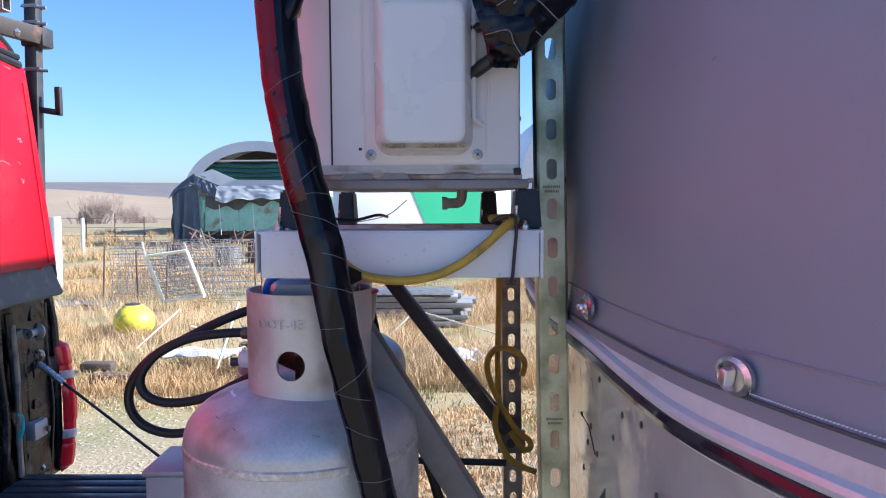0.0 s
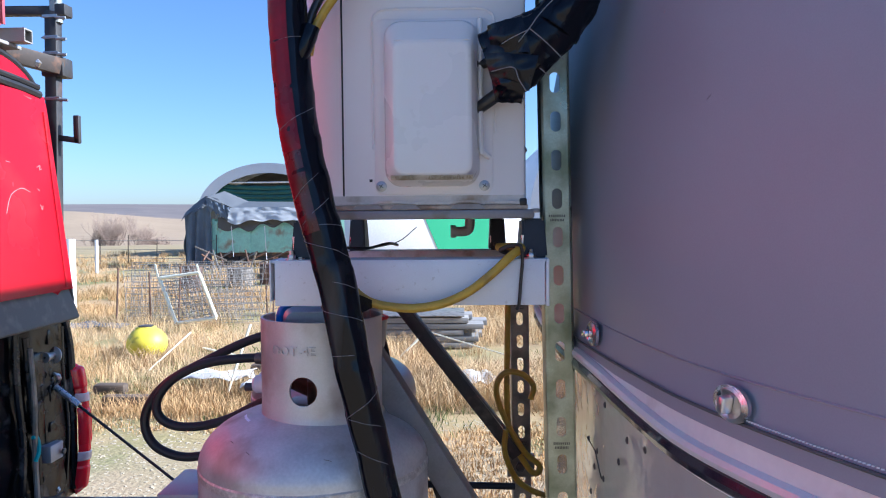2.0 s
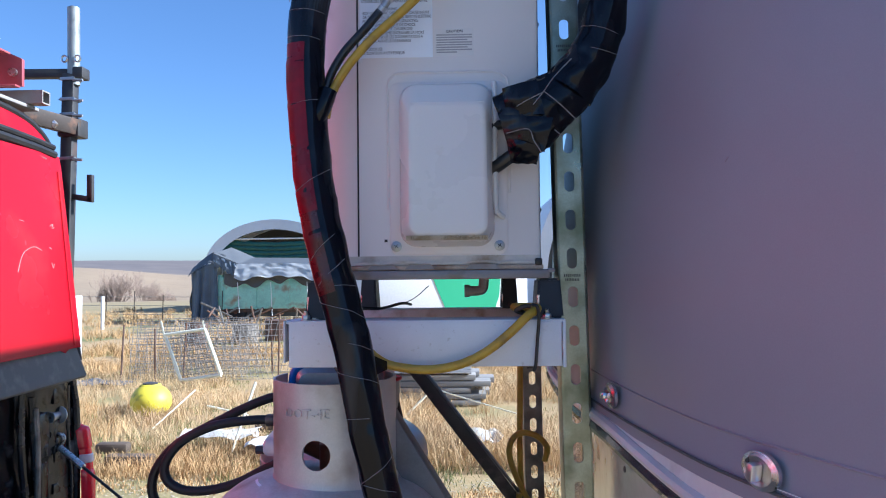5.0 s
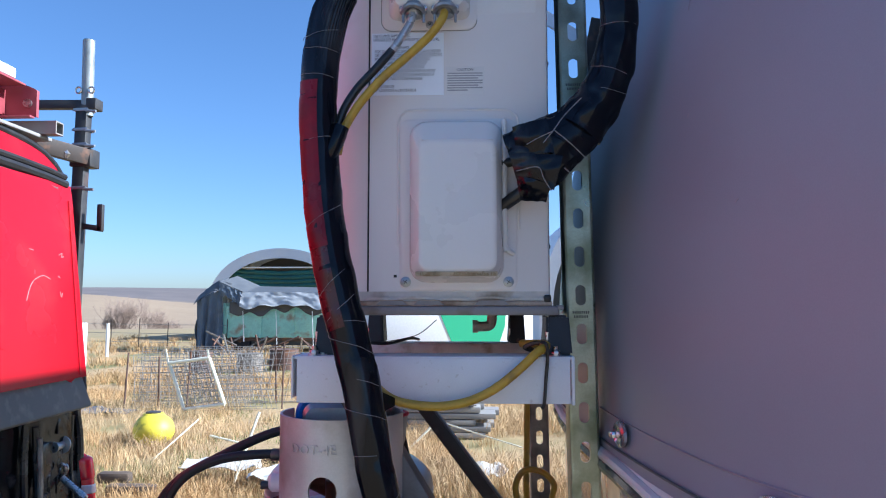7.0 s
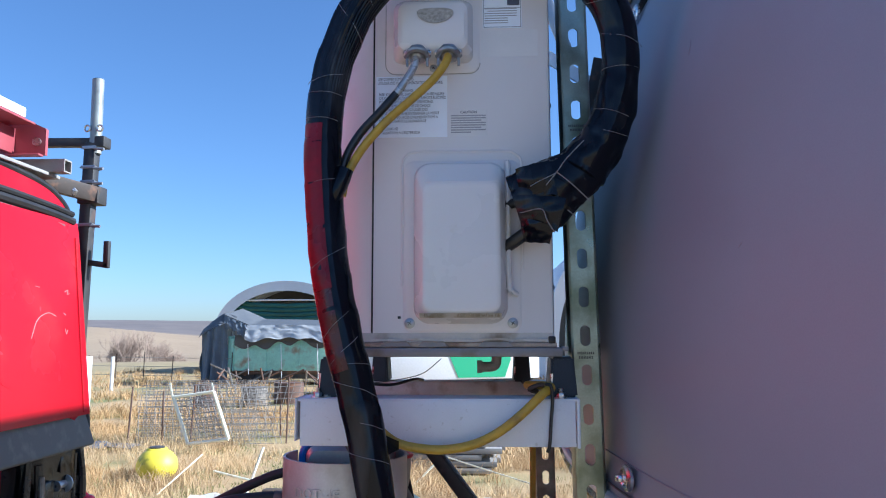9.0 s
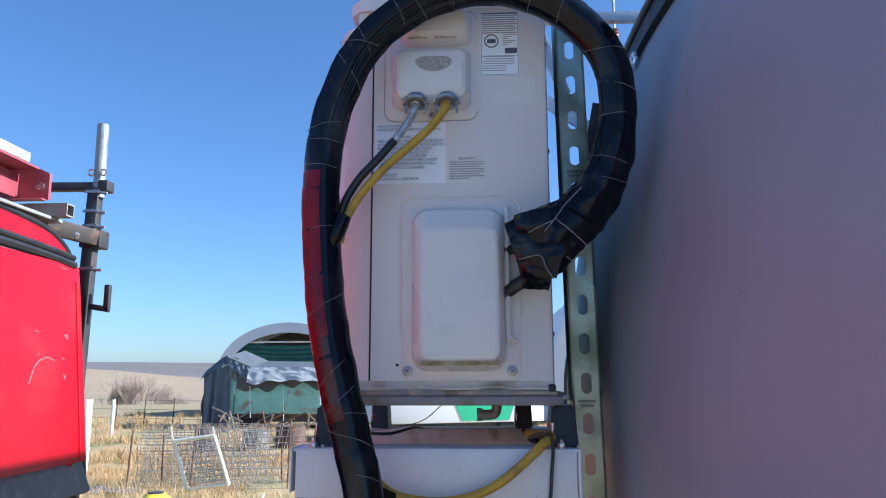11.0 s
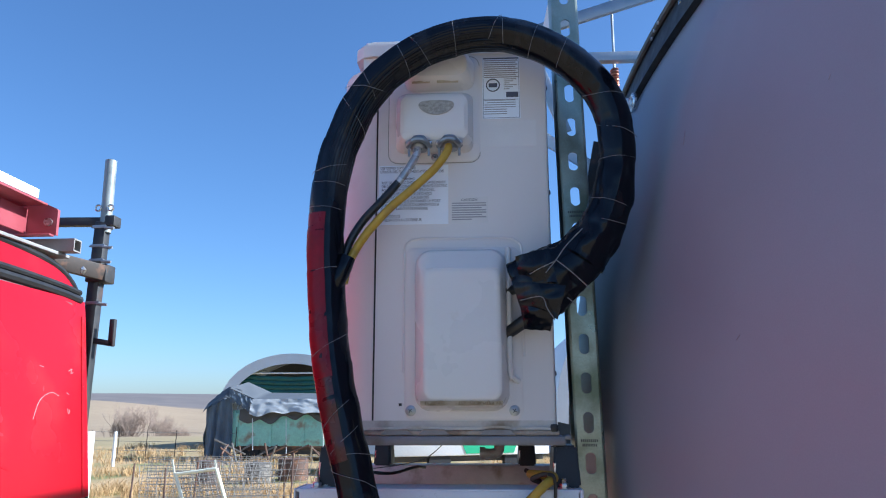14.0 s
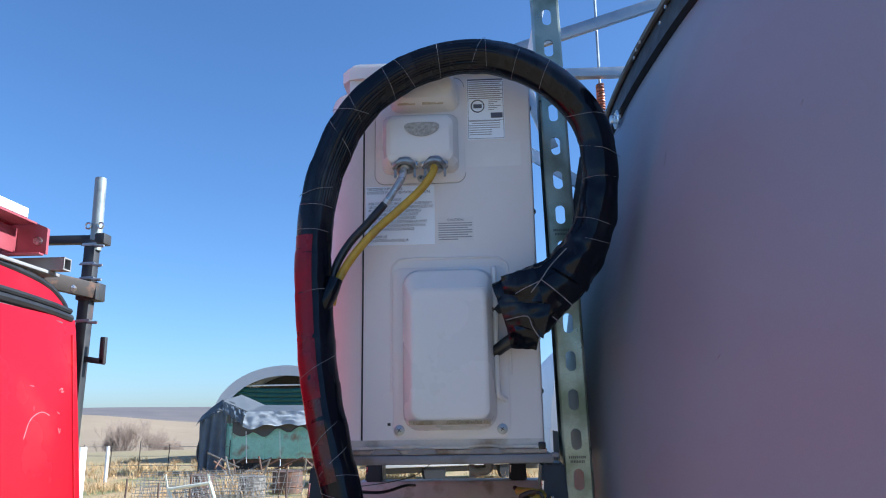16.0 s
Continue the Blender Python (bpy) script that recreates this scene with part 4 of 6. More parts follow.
# ---- taped pipe bundle and cables ----
HOSE = [(-0.045, 0.80, 1.02), (-0.062, 0.790, 1.14), (-0.079, 0.785, 1.238), (-0.099, 0.787, 1.330), (-0.122, 0.790, 1.432), (-0.141, 0.797, 1.531), (-0.168, 0.806, 1.629), (-0.186, 0.814, 1.71),
        (-0.197, 0.822, 1.80), (-0.2005, 0.827, 1.892), (-0.1875, 0.83, 1.987), (-0.144, 0.83, 2.077), (-0.066, 0.83, 2.135), (0.027, 0.83, 2.150), (0.109, 0.83, 2.117), (0.164, 0.83, 2.054),
        (0.1765, 0.83, 1.975), (0.158, 0.833, 1.891), (0.124, 0.838, 1.840)]
hpath = spline(HOSE, 16)
hose = thing("pipe_bundle", HOSE[0], "pipe bundle wrapped in glossy black tape, looping over the unit", "pipe")


def hose_radius(s, a):
    r = 0.0196 + 0.0030 * min(1, max(0, (s - 0.12) / 0.22)) + 0.0003 * math.sin(s * 170 + a) + 0.0005 * noise.noise(Vector((s * 22, math.cos(a) * 1.2, math.sin(a) * 1.2)))
    step = (s * 30 + a * 0.08) % 1.0
    r += 0.0009 * step + 0.0006 * noise.noise(Vector((s * 60, math.cos(a) * 2.5, math.sin(a) * 2.5 + 7)))
    if s > 0.9:
        r += 0.009 * (s - 0.9) / 0.1 + 0.003 * noise.noise(Vector((s * 60, math.cos(a) * 2, math.sin(a) * 2)))
    r += 0.0008 * math.cos(5 * a + 0.6 + 3 * s)
    rib = min(1, max(0, (s - 0.50) / 0.04)) * min(1, max(0, (0.76 - s) / 0.05))
    return r + 0.00034 * rib * math.sin(40 * a) + 0.0006 * abs(math.cos(2 * a + s * 9))


part("taped_sleeve", sweep(B(), hpath, hose_radius, 132), TAPE, hose, "glossy black vinyl tape wrap")
N0, N1 = 108, 146
part("red_wrap", sweep(B(), hpath[N0:N1], lambda s, a: hose_radius((N0 + s * (N1 - N0)) / (len(hpath) - 1), a) + 0.0006 + 0.0002 * math.sin(s * 30), 12, caps=False, half=(radians(80), radians(188))), TAPE_RED, hose, "dark red tape lapped along the pipe")

part("red_wrap", sweep(B(), hpath[90:110], lambda s, a: hose_radius((90 + s * 20) / (len(hpath) - 1), a) + 0.0004, 12, caps=False, half=(radians(80), radians(185))), TAPE_MIX, hose, "scuffed dark red tape")


def tape_ring(i, tilt=0.0, arc=(3.2, 6.1), r=0.0011):
    p = hpath[i]
    d = (hpath[i + 1] - hpath[i - 1]).normalized()
    ref = (Vector((0, 1, 0)) - d * d.y).normalized()
    side = d.cross(ref)
    pts = []
    for a in np.linspace(arc[0], arc[1], 18):
        q = hose_radius(i / (len(hpath) - 1), a) + 0.0004
        pts.append(p + ref * math.cos(a) * q + side * math.sin(a) * q + d * tilt * (a - 4.7) * 0.012)
    part("tape_edge", sweep(B(), pts, r * 0.32, 5), TAPE_EDGE, hose)


for i in (24, 30, 37, 44, 52, 59, 66, 72, 78, 84, 90, 97, 104, 118, 133, 146, 152, 158, 165, 172, 178, 184, 190, 197, 204, 210, 217, 226, 236, 247, 258, 268, 277):
    lo = 1.75 + 0.7 * random.random()
    tape_ring(i, random.uniform(-1.3, 1.3), (lo, lo + 1.6 + 1.6 * random.random()))
part("tape_collar", sweep(B(), spline([(-0.170, 0.818, 1.842), (-0.178, 0.815, 1.820), (-0.188, 0.815, 1.795), (-0.194, 0.818, 1.755)], 8), lambda k, a: 0.0105 * math.sin(math.pi * min(1, 0.36 + 0.64 * k)) ** 0.5 + 0.0006 * noise.noise(Vector((k * 6, math.cos(a) * 2, math.sin(a) * 2))), 20), TAPE, hose, "tape wound over the cable ends")
# loose end of the wrap
def patch(p00, p10, p01, p11, bulge, seed, rough=0.003):
    c = [Vector(p) for p in (p00, p10, p01, p11)]

    def f(u, v):
        p = c[0] * (1 - u) * (1 - v) + c[1] * u * (1 - v) + c[2] * (1 - u) * v + c[3] * u * v
        return p + Vector((0, -bulge * math.sin(math.pi * u) * math.sin(math.pi * (0.15 + 0.85 * v)) - rough * noise.noise(Vector((u * 4 + v * 2, v * 3, seed))), rough * 0.5 * noise.noise(Vector((u * 3, v, seed + 4)))))
    return thick(grid(B(), f, 14, 14), 0.0011)


END = [(0.152, 0.832, 1.877), (0.124, 0.832, 1.842), (0.096, 0.833, 1.821), (0.073, 0.838, 1.806), (0.051, 0.846, 1.796)]


def end_radius(k, a):
    crease = noise.noise(Vector((k * 3.0 + math.cos(a) * 1.6, math.sin(a) * 1.6, 5)))
    sharp = abs(noise.noise(Vector((k * 5.0, math.cos(a) * 3.1, math.sin(a) * 3.1 + 2))))
    return 0.027 + 0.017 * min(1, k * 1.5) + 0.005 * crease - 0.007 * sharp * min(1, k * 3)


part("end_wrap", sweep(B(), spline(END, 10), end_radius, 40, flat=0.62), TAPE, hose, "crumpled widened end of the tape wrap")
for q in (((0.042, 0.818, 1.84), (0.083, 0.808, 1.848), (0.048, 0.82, 1.809), (0.092, 0.803, 1.804), 0.006, 1),
          ((0.038, 0.822, 1.809), (0.102, 0.802, 1.8), (0.047, 0.824, 1.777), (0.091, 0.806, 1.759), 0.006, 4),
          ((0.047, 0.822, 1.781), (0.087, 0.806, 1.766), (0.052, 0.83, 1.751), (0.083, 0.82, 1.747), 0.006, 7)):
    part("tape_flap", patch(*q), TAPE, hose, "loose crumpled end of the tape")
for pts in (((0.125, 0.806, 1.872), (0.104, 0.803, 1.85), (0.091, 0.801, 1.832), (0.078, 0.801, 1.816)),
            ((0.091, 0.801, 1.832), (0.109, 0.801, 1.817), (0.132, 0.806, 1.796)),
            ((0.089, 0.801, 1.83), (0.071, 0.803, 1.822), (0.059, 0.808, 1.816)),
            ((0.046, 0.806, 1.783), (0.071, 0.797, 1.786), (0.078, 0.797, 1.772), (0.087, 0.8, 1.758)),
            ((0.103, 0.799, 1.785), (0.113, 0.802, 1.777))):
    part("tape_edge", sweep(B(), spline(pts, 6), 0.0007, 5), TAPE_EDGE, hose)
part("pipe_stub", rod(B(), (0.075, 0.862, 1.812), (0.030, 0.884, 1.806), 0.0065, 12), CABLE_BLACK, hose)
part("pipe_stub", sweep(B(), spline([(0.09, 0.85, 1.79), (0.065, 0.866, 1.772), (0.028, 0.884, 1.748)], 6), 0.0085, 12), CABLE_BLACK, hose)
part("tape_flap", thick(grid(B(), lambda u, v: (-0.058 - 0.006 * u + 0.012 * v, 0.772 - 0.008 * math.sin(v * 3), 1.21 + 0.05 * u - 0.02 * v + 0.006 * noise.noise(Vector((u * 5, v * 5, 3)))), 8, 8), 0.001), TAPE, hose)
part("tape_flap", thick(grid(B(), lambda u, v: (-0.126 + 0.022 * v, 0.792 + 0.035 * v, 1.524 - 0.004 * v - 0.034 * u * (1 - 0.72 * v) - 0.012 * v), 8, 8), 0.002), TAPE, hose)

clamp_cable = thing("power_cable", (-0.084, 0.86, 2.0), "shiny black cable from the clamp into the bundle, its highlight coloured grey", "cable")
c = spline([(-0.084, 0.862, 2.008), (-0.0885, 0.852, 1.985), (-0.105, 0.845, 1.955), (-0.128, 0.84, 1.925), (-0.156, 0.838, 1.893), (-0.174, 0.834, 1.858), (-0.182, 0.829, 1.815)], 8)
# one black cable: the highlight on its upper half is put into the colour
part("conduit", sweep(B(), c[:20], 0.0052, 12), CABLE_HIGHLIGHT, clamp_cable)
part("jacket", sweep(B(), c[18:], lambda s, a: 0.0053 + 0.0002 * min(1, s * 8), 12), CABLE_BLACK, clamp_cable, "lower half in the cable's own black")
yel = single("yellow_cable", sweep(B(), spline([(-0.0425, 0.862, 2.008), (-0.046, 0.850, 1.990), (-0.062, 0.845, 1.966), (-0.09, 0.840, 1.938), (-0.122, 0.836, 1.908), (-0.152, 0.833, 1.872), (-0.170, 0.829, 1.838), (-0.176, 0.826, 1.81)], 8), 0.0055, 12), CABLE_YELLOW, "yellow cable running from the clamp into the bundle", "cable", "yellow cables")
single("yellow_cable", sweep(B(), spline([(-0.135, 0.815, 1.535), (-0.118, 0.838, 1.512), (-0.098, 0.843, 1.501), (-0.063, 0.846, 1.4955), (-0.035, 0.846, 1.497), (-0.007, 0.845, 1.504), (0.022, 0.844, 1.519), (0.050, 0.846, 1.541), (0.072, 0.852, 1.561), (0.085, 0.866, 1.5685), (0.082, 0.89, 1.570), (0.06, 0.94, 1.568)], 8), 0.0057, 12), CABLE_YELLOW, "yellow cable sagging in front of the white bar", "cable", "yellow cables")
tie = single("cable_tie", sweep(B(), spline([(0.078, 0.853, 1.575), (0.084, 0.848, 1.572), (0.086, 0.8545, 1.555), (0.084, 0.8555, 1.53), (0.0815, 0.8545, 1.50), (0.079, 0.857, 1.492)], 6), 0.0022, 8), CABLE_BLACK, "black cable tie holding the yellow cable to the bar", "cable tie")
single("yellow_cable", sweep(B(), spline([(0.108, 1.53, 1.50), (0.106, 1.528, 1.35), (0.104, 1.526, 1.22), (0.112, 1.525, 1.13), (0.150, 1.522, 1.06), (0.170, 1.52, 1.05), (0.172, 1.515, 1.07), (0.14, 1.512, 1.10), (0.10, 1.51, 1.17), (0.080, 1.51, 1.235), (0.098, 1.51, 1.272), (0.135, 1.51, 1.270), (0.160, 1.51, 1.245), (0.155, 1.512, 1.215)], 8), 0.0065, 10), CABLE_YELLOW, "yellow cable knotted round the rear strut", "cable", "yellow cables")
single("yellow_cable", sweep(B(), spline([(0.10, 1.505, 1.15), (0.098, 1.505, 1.10), (0.12, 1.505, 1.045), (0.15, 1.505, 1.02), (0.185, 1.505, 1.005)], 8), 0.0065, 10), CABLE_YELLOW, "end of yellow cable hanging by the rear strut", "cable", "yellow cables")
wire = single("loose_wire", sweep(B(), spline([(-0.225, 1.3, 1.545), (-0.16, 1.3, 1.553), (-0.11, 1.3, 1.565), (-0.075, 1.3, 1.592)], 8), 0.0009, 5), CABLE_BLACK, "thin stray wire sticking out under the unit", "wire")
single("twisted_wires", sweep(B(), spline([(0.055, 0.95, 1.572), (0.066, 0.93, 1.567), (0.07, 0.90, 1.562), (0.06, 0.89, 1.566), (0.075, 0.885, 1.572), (0.088, 0.89, 1.566)], 8), 0.003, 7), RACK_RUST, "bundle of brownish wire ends on the bar", "wire")
single("twisted_wires", sweep(B(), spline([(-0.17, 0.95, 1.570), (-0.13, 0.97, 1.566), (-0.10, 1.0, 1.572), (-0.09, 1.05, 1.568)], 8), 0.0022, 7), CABLE_BLACK, "dark wire ends lying on the bar", "wire")


# ---- gas bottles ----
def gas_bottle(cx, cy, body, collar_mat, label, seed):
    t = thing("gas_bottle", (cx, cy, 0.64), label, "gas bottle", "gas bottles on the tongue")
    R, bx = 0.157, cx - 0.012
    prof = [(0.10, 0.66), (0.13, 0.662), (R - 0.006, 0.70), (R, 0.73), (R, 1.265), (R - 0.001, 1.280)]
    for k in range(1, 15):
        a = radians(90 * k / 15)
        prof.append((R * math.cos(a) ** 0.8, 1.280 + 0.072 * math.sin(a)))
    prof.append((0.015, 1.352))
    part("cylinder", lathe(B(), prof, (bx, cy, 0), 72), body, t)
    part("weld_seam", lathe(B(), [(R - 0.002, 1.266), (R + 0.0006, 1.269), (R + 0.0007, 1.277), (R - 0.003, 1.282)], (bx, cy, 0), 72), WELD if body is TANK else body, t, "speckled weld seam")
    part("foot_ring", lathe(B(), [(0.11, 0.64), (0.115, 0.64), (0.118, 0.68), (0.11, 0.68)], (bx, cy, 0), 48), body, t)
    rc, z0, z1 = 0.083, 1.330, 1.476
    hole_a, hole_z, hr = -1.70, 1.387, 0.0190
    bm = B()
    nu, nv = 110, 44
    vs = []
    for i in range(nu + 1):
        a = -3.55 + 4.9 * i / nu
        row = []
        for j in range(nv + 1):
            z = z0 + (z1 - z0) * j / nv
            aa, zz = a, z
            s, h = (a - hole_a) * rc, z - hole_z
            q = math.hypot(s, h)
            if abs(q - hr) < 0.0032:
                aa, zz = hole_a + s * hr / q / rc, hole_z + h * hr / q
            r = rc + 0.004 * max(0, (z0 + 0.02 - z) / 0.02)
            row.append(bm.verts.new((cx + r * math.cos(aa), cy + r * math.sin(aa), zz)))
        vs.append(row)
    for i in range(nu):
        for j in range(nv):
            q = [vs[i][j], vs[i + 1][j], vs[i + 1][j + 1], vs[i][j + 1]]
            a = -3.55 + 4.9 * (i + 0.5) / nu
            z = z0 + (z1 - z0) * (j + 0.5) / nv
            if math.hypot((a - hole_a) * rc, z - hole_z) > hr - 0.0005:
                bm.faces.new(q)
    bmesh.ops.delete(bm, geom=[v for v in bm.verts if not v.link_faces], context="VERTS")
    collar = part("collar", thick(bm, 0.0035), collar_mat, t, "stamped aluminium collar with a round hole")
    part("collar_weld", sweep(B(), [(cx + (rc + 0.004) * math.cos(a), cy + (rc + 0.004) * math.sin(a), 1.3385 + 0.0006 * math.sin(a * 23)) for a in np.linspace(-3.5, 1.3, 60)], 0.0018, 7), collar_mat, collar)
    valve = part("valve", lathe(B(), [(0.016, 1.31), (0.016, 1.34), (0.022, 1.342), (0.022, 1.385), (0.014, 1.39), (0.014, 1.41)], (cx, cy, 0), 20), COPPER, t, "brass valve with red tape")
    part("valve_outlet", rod(B(), (cx, cy, 1.365), (cx - 0.055, cy + 0.03, 1.38), 0.012, 14), COPPER, valve)
    part("hand_wheel", lathe(B(), [(0.012, 1.41), (0.028, 1.412), (0.031, 1.42), (0.028, 1.432), (0.012, 1.434)], (cx, cy, 0), 18), RED_PLASTIC, valve)
    return t, collar, rc


WELD = mat("speckled_weld", (0.64, 0.62, 0.58), 0.5, 0.5, var=0.4, scale=130, fine=500, bump=0.5, stain=(0.50, 0.46, 0.42), amount=0.4, sscale=60)
b1, collar1, rc = gas_bottle(-0.186, 0.935, TANK, COLLAR, "dull aluminium gas bottle standing on the trailer tongue", 1)
letters = lettering("DOT-4E", 0.017, -0.037, 0, 1.4335, COLLAR, collar1, depth=0.0006, width=0.062)
for v in letters.data.vertices:
    a = -1.80 + v.co.x / rc
    r = rc + 0.0022 - v.co.y
    v.co = Vector((-0.186 + r * math.cos(a), 0.935 + r * math.sin(a), v.co.z))
gas_bottle(-0.228, 1.335, TANK_GREY, TANK_GREY, "grey painted gas bottle behind the first one", 2)
part("sticker", thick(grid(B(), lambda u, v: (-0.198 + (0.112 - 0.020 * v) * math.cos(-2.90 + 0.36 * u), 0.935 + (0.112 - 0.020 * v) * math.sin(-2.90 + 0.36 * u), 1.3310 + 0.0115 * v), 6, 4), 0.0006), LABEL, b1, "small white sticker")
for a, r, l in ((-2.35, 0.128, 0.006), (-2.05, 0.135, 0.004), (-1.30, 0.140, 0.008)):
    z = 1.280 + 0.072 * math.sqrt(max(0, 1 - (r / 0.157) ** 2.5)) + 0.0002
    p = Vector((-0.198 + r * math.cos(a), 0.935 + r * math.sin(a), z))
    d = Vector((-math.sin(a), math.cos(a), 0)) * l + Vector((0.002, -0.003, -0.002))
    part("scratch", sweep(B(), spline([p, p + d * 0.5 + Vector((0, 0, 0.0004)), p + d], 4), 0.0005, 5), ZINC_DULL, b1)
knob = thing("gas_regulator", (-0.222, 0.985, 1.40), "grey metal gas regulator with a blue bracket on the bottle valve", "regulator")
part("body", loft(B(), [(-0.243, -0.125, 1.405, 1.486, 0.016, 0.985), (-0.243, -0.125, 1.405, 1.486, 0.016, 0.945), (-0.237, -0.131, 1.411, 1.480, 0.014, 0.935)]), GALV, knob, "cast grey regulator body")
part("bracket", sweep(B(), spline([(-0.249, 0.955, 1.44), (-0.249, 0.955, 1.470), (-0.243, 0.955, 1.484), (-0.229, 0.955, 1.4925), (-0.20, 0.955, 1.4955), (-0.15, 0.955, 1.4945)], 6), 0.0062, 10), BLUE_PLASTIC, knob, "bright blue plastic bracket")
gauge = part("gauge", lathe(B(), [(0.020, 1.40), (0.024, 1.425), (0.026, 1.452), (0.020, 1.458)], (-0.134, 1.06, 0), 24), GALV, knob, "grey pressure gauge")
part("gauge_ring", sweep(B(), [(-0.134 + 0.026 * math.cos(a), 1.06 + 0.026 * math.sin(a), 1.455) for a in np.linspace(0, 2 * math.pi, 33)], 0.0028, 8, caps=False), RED_PLASTIC, gauge, "red ring")
part("vent", lathe(B(), [(0.009, 0), (0.013, 0.004), (0.013, 0.030), (0.009, 0.034)], (-0.298, 0.985, 1.368), 20, "x"), WHITE_PLASTIC, knob, "white plastic vent cap")
part("vent_nut", lathe(B(), [(0.006, -0.012), (0.006, 0.0)], (-0.298, 0.985, 1.364), 10, "x"), DARKBAR, knob)
rb = RUBBER
single("gas_hose", sweep(B(), spline([(-0.24, 1.05, 1.385), (-0.312, 1.10, 1.384), (-0.36, 1.10, 1.383), (-0.415, 1.10, 1.374), (-0.462, 1.10, 1.351), (-0.489, 1.10, 1.318), (-0.487, 1.10, 1.290), (-0.462, 1.10, 1.274), (-0.42, 1.10, 1.273), (-0.373, 1.10, 1.285), (-0.33, 1.10, 1.306), (-0.27, 1.08, 1.335)], 8), 0.0075, 12), rb, "black rubber gas hose looping beside the bottle", "hose", "gas hoses")
single("gas_hose", sweep(B(), spline([(-0.25, 1.15, 1.425), (-0.324, 1.15, 1.413), (-0.37, 1.15, 1.397), (-0.43, 1.15, 1.368), (-0.49, 1.15, 1.335), (-0.525, 1.15, 1.295), (-0.532, 1.15, 1.255), (-0.512, 1.15, 1.222), (-0.468, 1.15, 1.206), (-0.42, 1.15, 1.213), (-0.36, 1.15, 1.24), (-0.30, 1.15, 1.28)], 8), 0.0078, 12), rb, "black rubber gas hose hanging in a wide loop", "hose", "gas hoses")
for p, q in (((-0.295, 1.095, 1.384), (-0.325, 1.10, 1.384)), ((-0.30, 1.15, 1.418), (-0.322, 1.15, 1.414))):
    single("hose_ferrule", rod(B(), p, q, 0.0095, 14), DARKBAR, "dark crimped ferrule on the gas hose", "fitting", "hose ferrules")
single("gas_hose", sweep(B(), spline([(-0.16, 1.12, 1.44), (-0.125, 1.08, 1.43), (-0.108, 1.05, 1.38), (-0.10, 1.02, 1.33), (-0.06, 1.02, 1.29), (-0.03, 1.02, 1.20), (0.0, 1.04, 1.11), (0.06, 1.08, 1.05), (0.16, 1.15, 1.0)], 8), 0.0075, 12), rb, "black rubber gas hose running down behind the brace", "hose", "gas hoses")
single("gas_line", rod(B(), (-0.10, 1.22, 1.135), (0.10, 1.22, 1.13), 0.006, 10), rb, "thin dark pipe between the bottles and the trailer", "pipe")
cab = thing("tongue_box", (-0.42, 1.2, 0.64), "grey aluminium box on the trailer tongue", "box")
part("body", box(B(), (-0.502, 1.13, 0.64), (-0.345, 1.25, 1.139), 0.004), BOX_GREY, cab)
part("lid", box(B(), (-0.506, 1.126, 1.139), (-0.341, 1.254, 1.150), 0.003), BOX_GREY, cab)


# ---- pickup truck with cap ----
truck = thing("pickup_truck", (-3.4, 1.2, 0.0), "red pickup truck with a matching cap and its tailgate down", "pickup truck")
TY = 2.165


def cap_x(z):
    return -1.191 - 0.102 * max(0, (z - 1.36)) - 0.12 * max(0, (z - 1.98)) ** 1.5


def corner(z):
    """The far side of the cap, which draws in towards the roof."""
    return TY - 0.03 * max(0, z - 1.4) - 0.9 * max(0, z - 1.93) ** 2 * 3


bm = grid(B(), lambda u, v: (cap_x(1.40 + 0.575 * v) - 0.003 * (1 - math.sin(math.pi * min(1, max(0.0, u * 1.0)))) ** 6, 0.25 + (corner(1.40 + 0.575 * v) - 0.285) * u + 0.015, 1.40 + 0.575 * v), 40, 20)
hatch = part("hatch", thick(bm, 0.02), RED_PAINT, truck, "glossy red lift-up hatch with scratches")
# hatch trim at the bottom
bm = grid(B(), lambda u, v: (-1.200 + 0.045 * (1 - v) * 0.4, 0.25 + (TY - 0.25 - 0.03 * v) * u, 1.312 + 0.091 * v), 30, 4)
part("hatch_sill", thick(bm, 0.012), GREY_TRIM, hatch, "grey plastic sill strip")
part("sill_lip", sweep(B(), [(-1.182, 0.25, 1.314), (-1.182, 2.168, 1.314)], 0.008, 8), GREY_TRIM, hatch)
for z, r, m in ((1.992, 0.013, SEAM_DARK), (2.014, 0.010, SEAM_DARK), (1.972, 0.005, GREY_TRIM)):
    part("weather_strip", sweep(B(), spline([(cap_x(z) + 0.012, 0.25, z + 0.02), (cap_x(z) + 0.012, 1.6, z + 0.006), (cap_x(z) + 0.014, 1.95, z - 0.002), (cap_x(z) + 0.016, 2.10 - (m is GREY_TRIM) * 0.05, z - 0.012)], 6), r, 8), m, hatch)
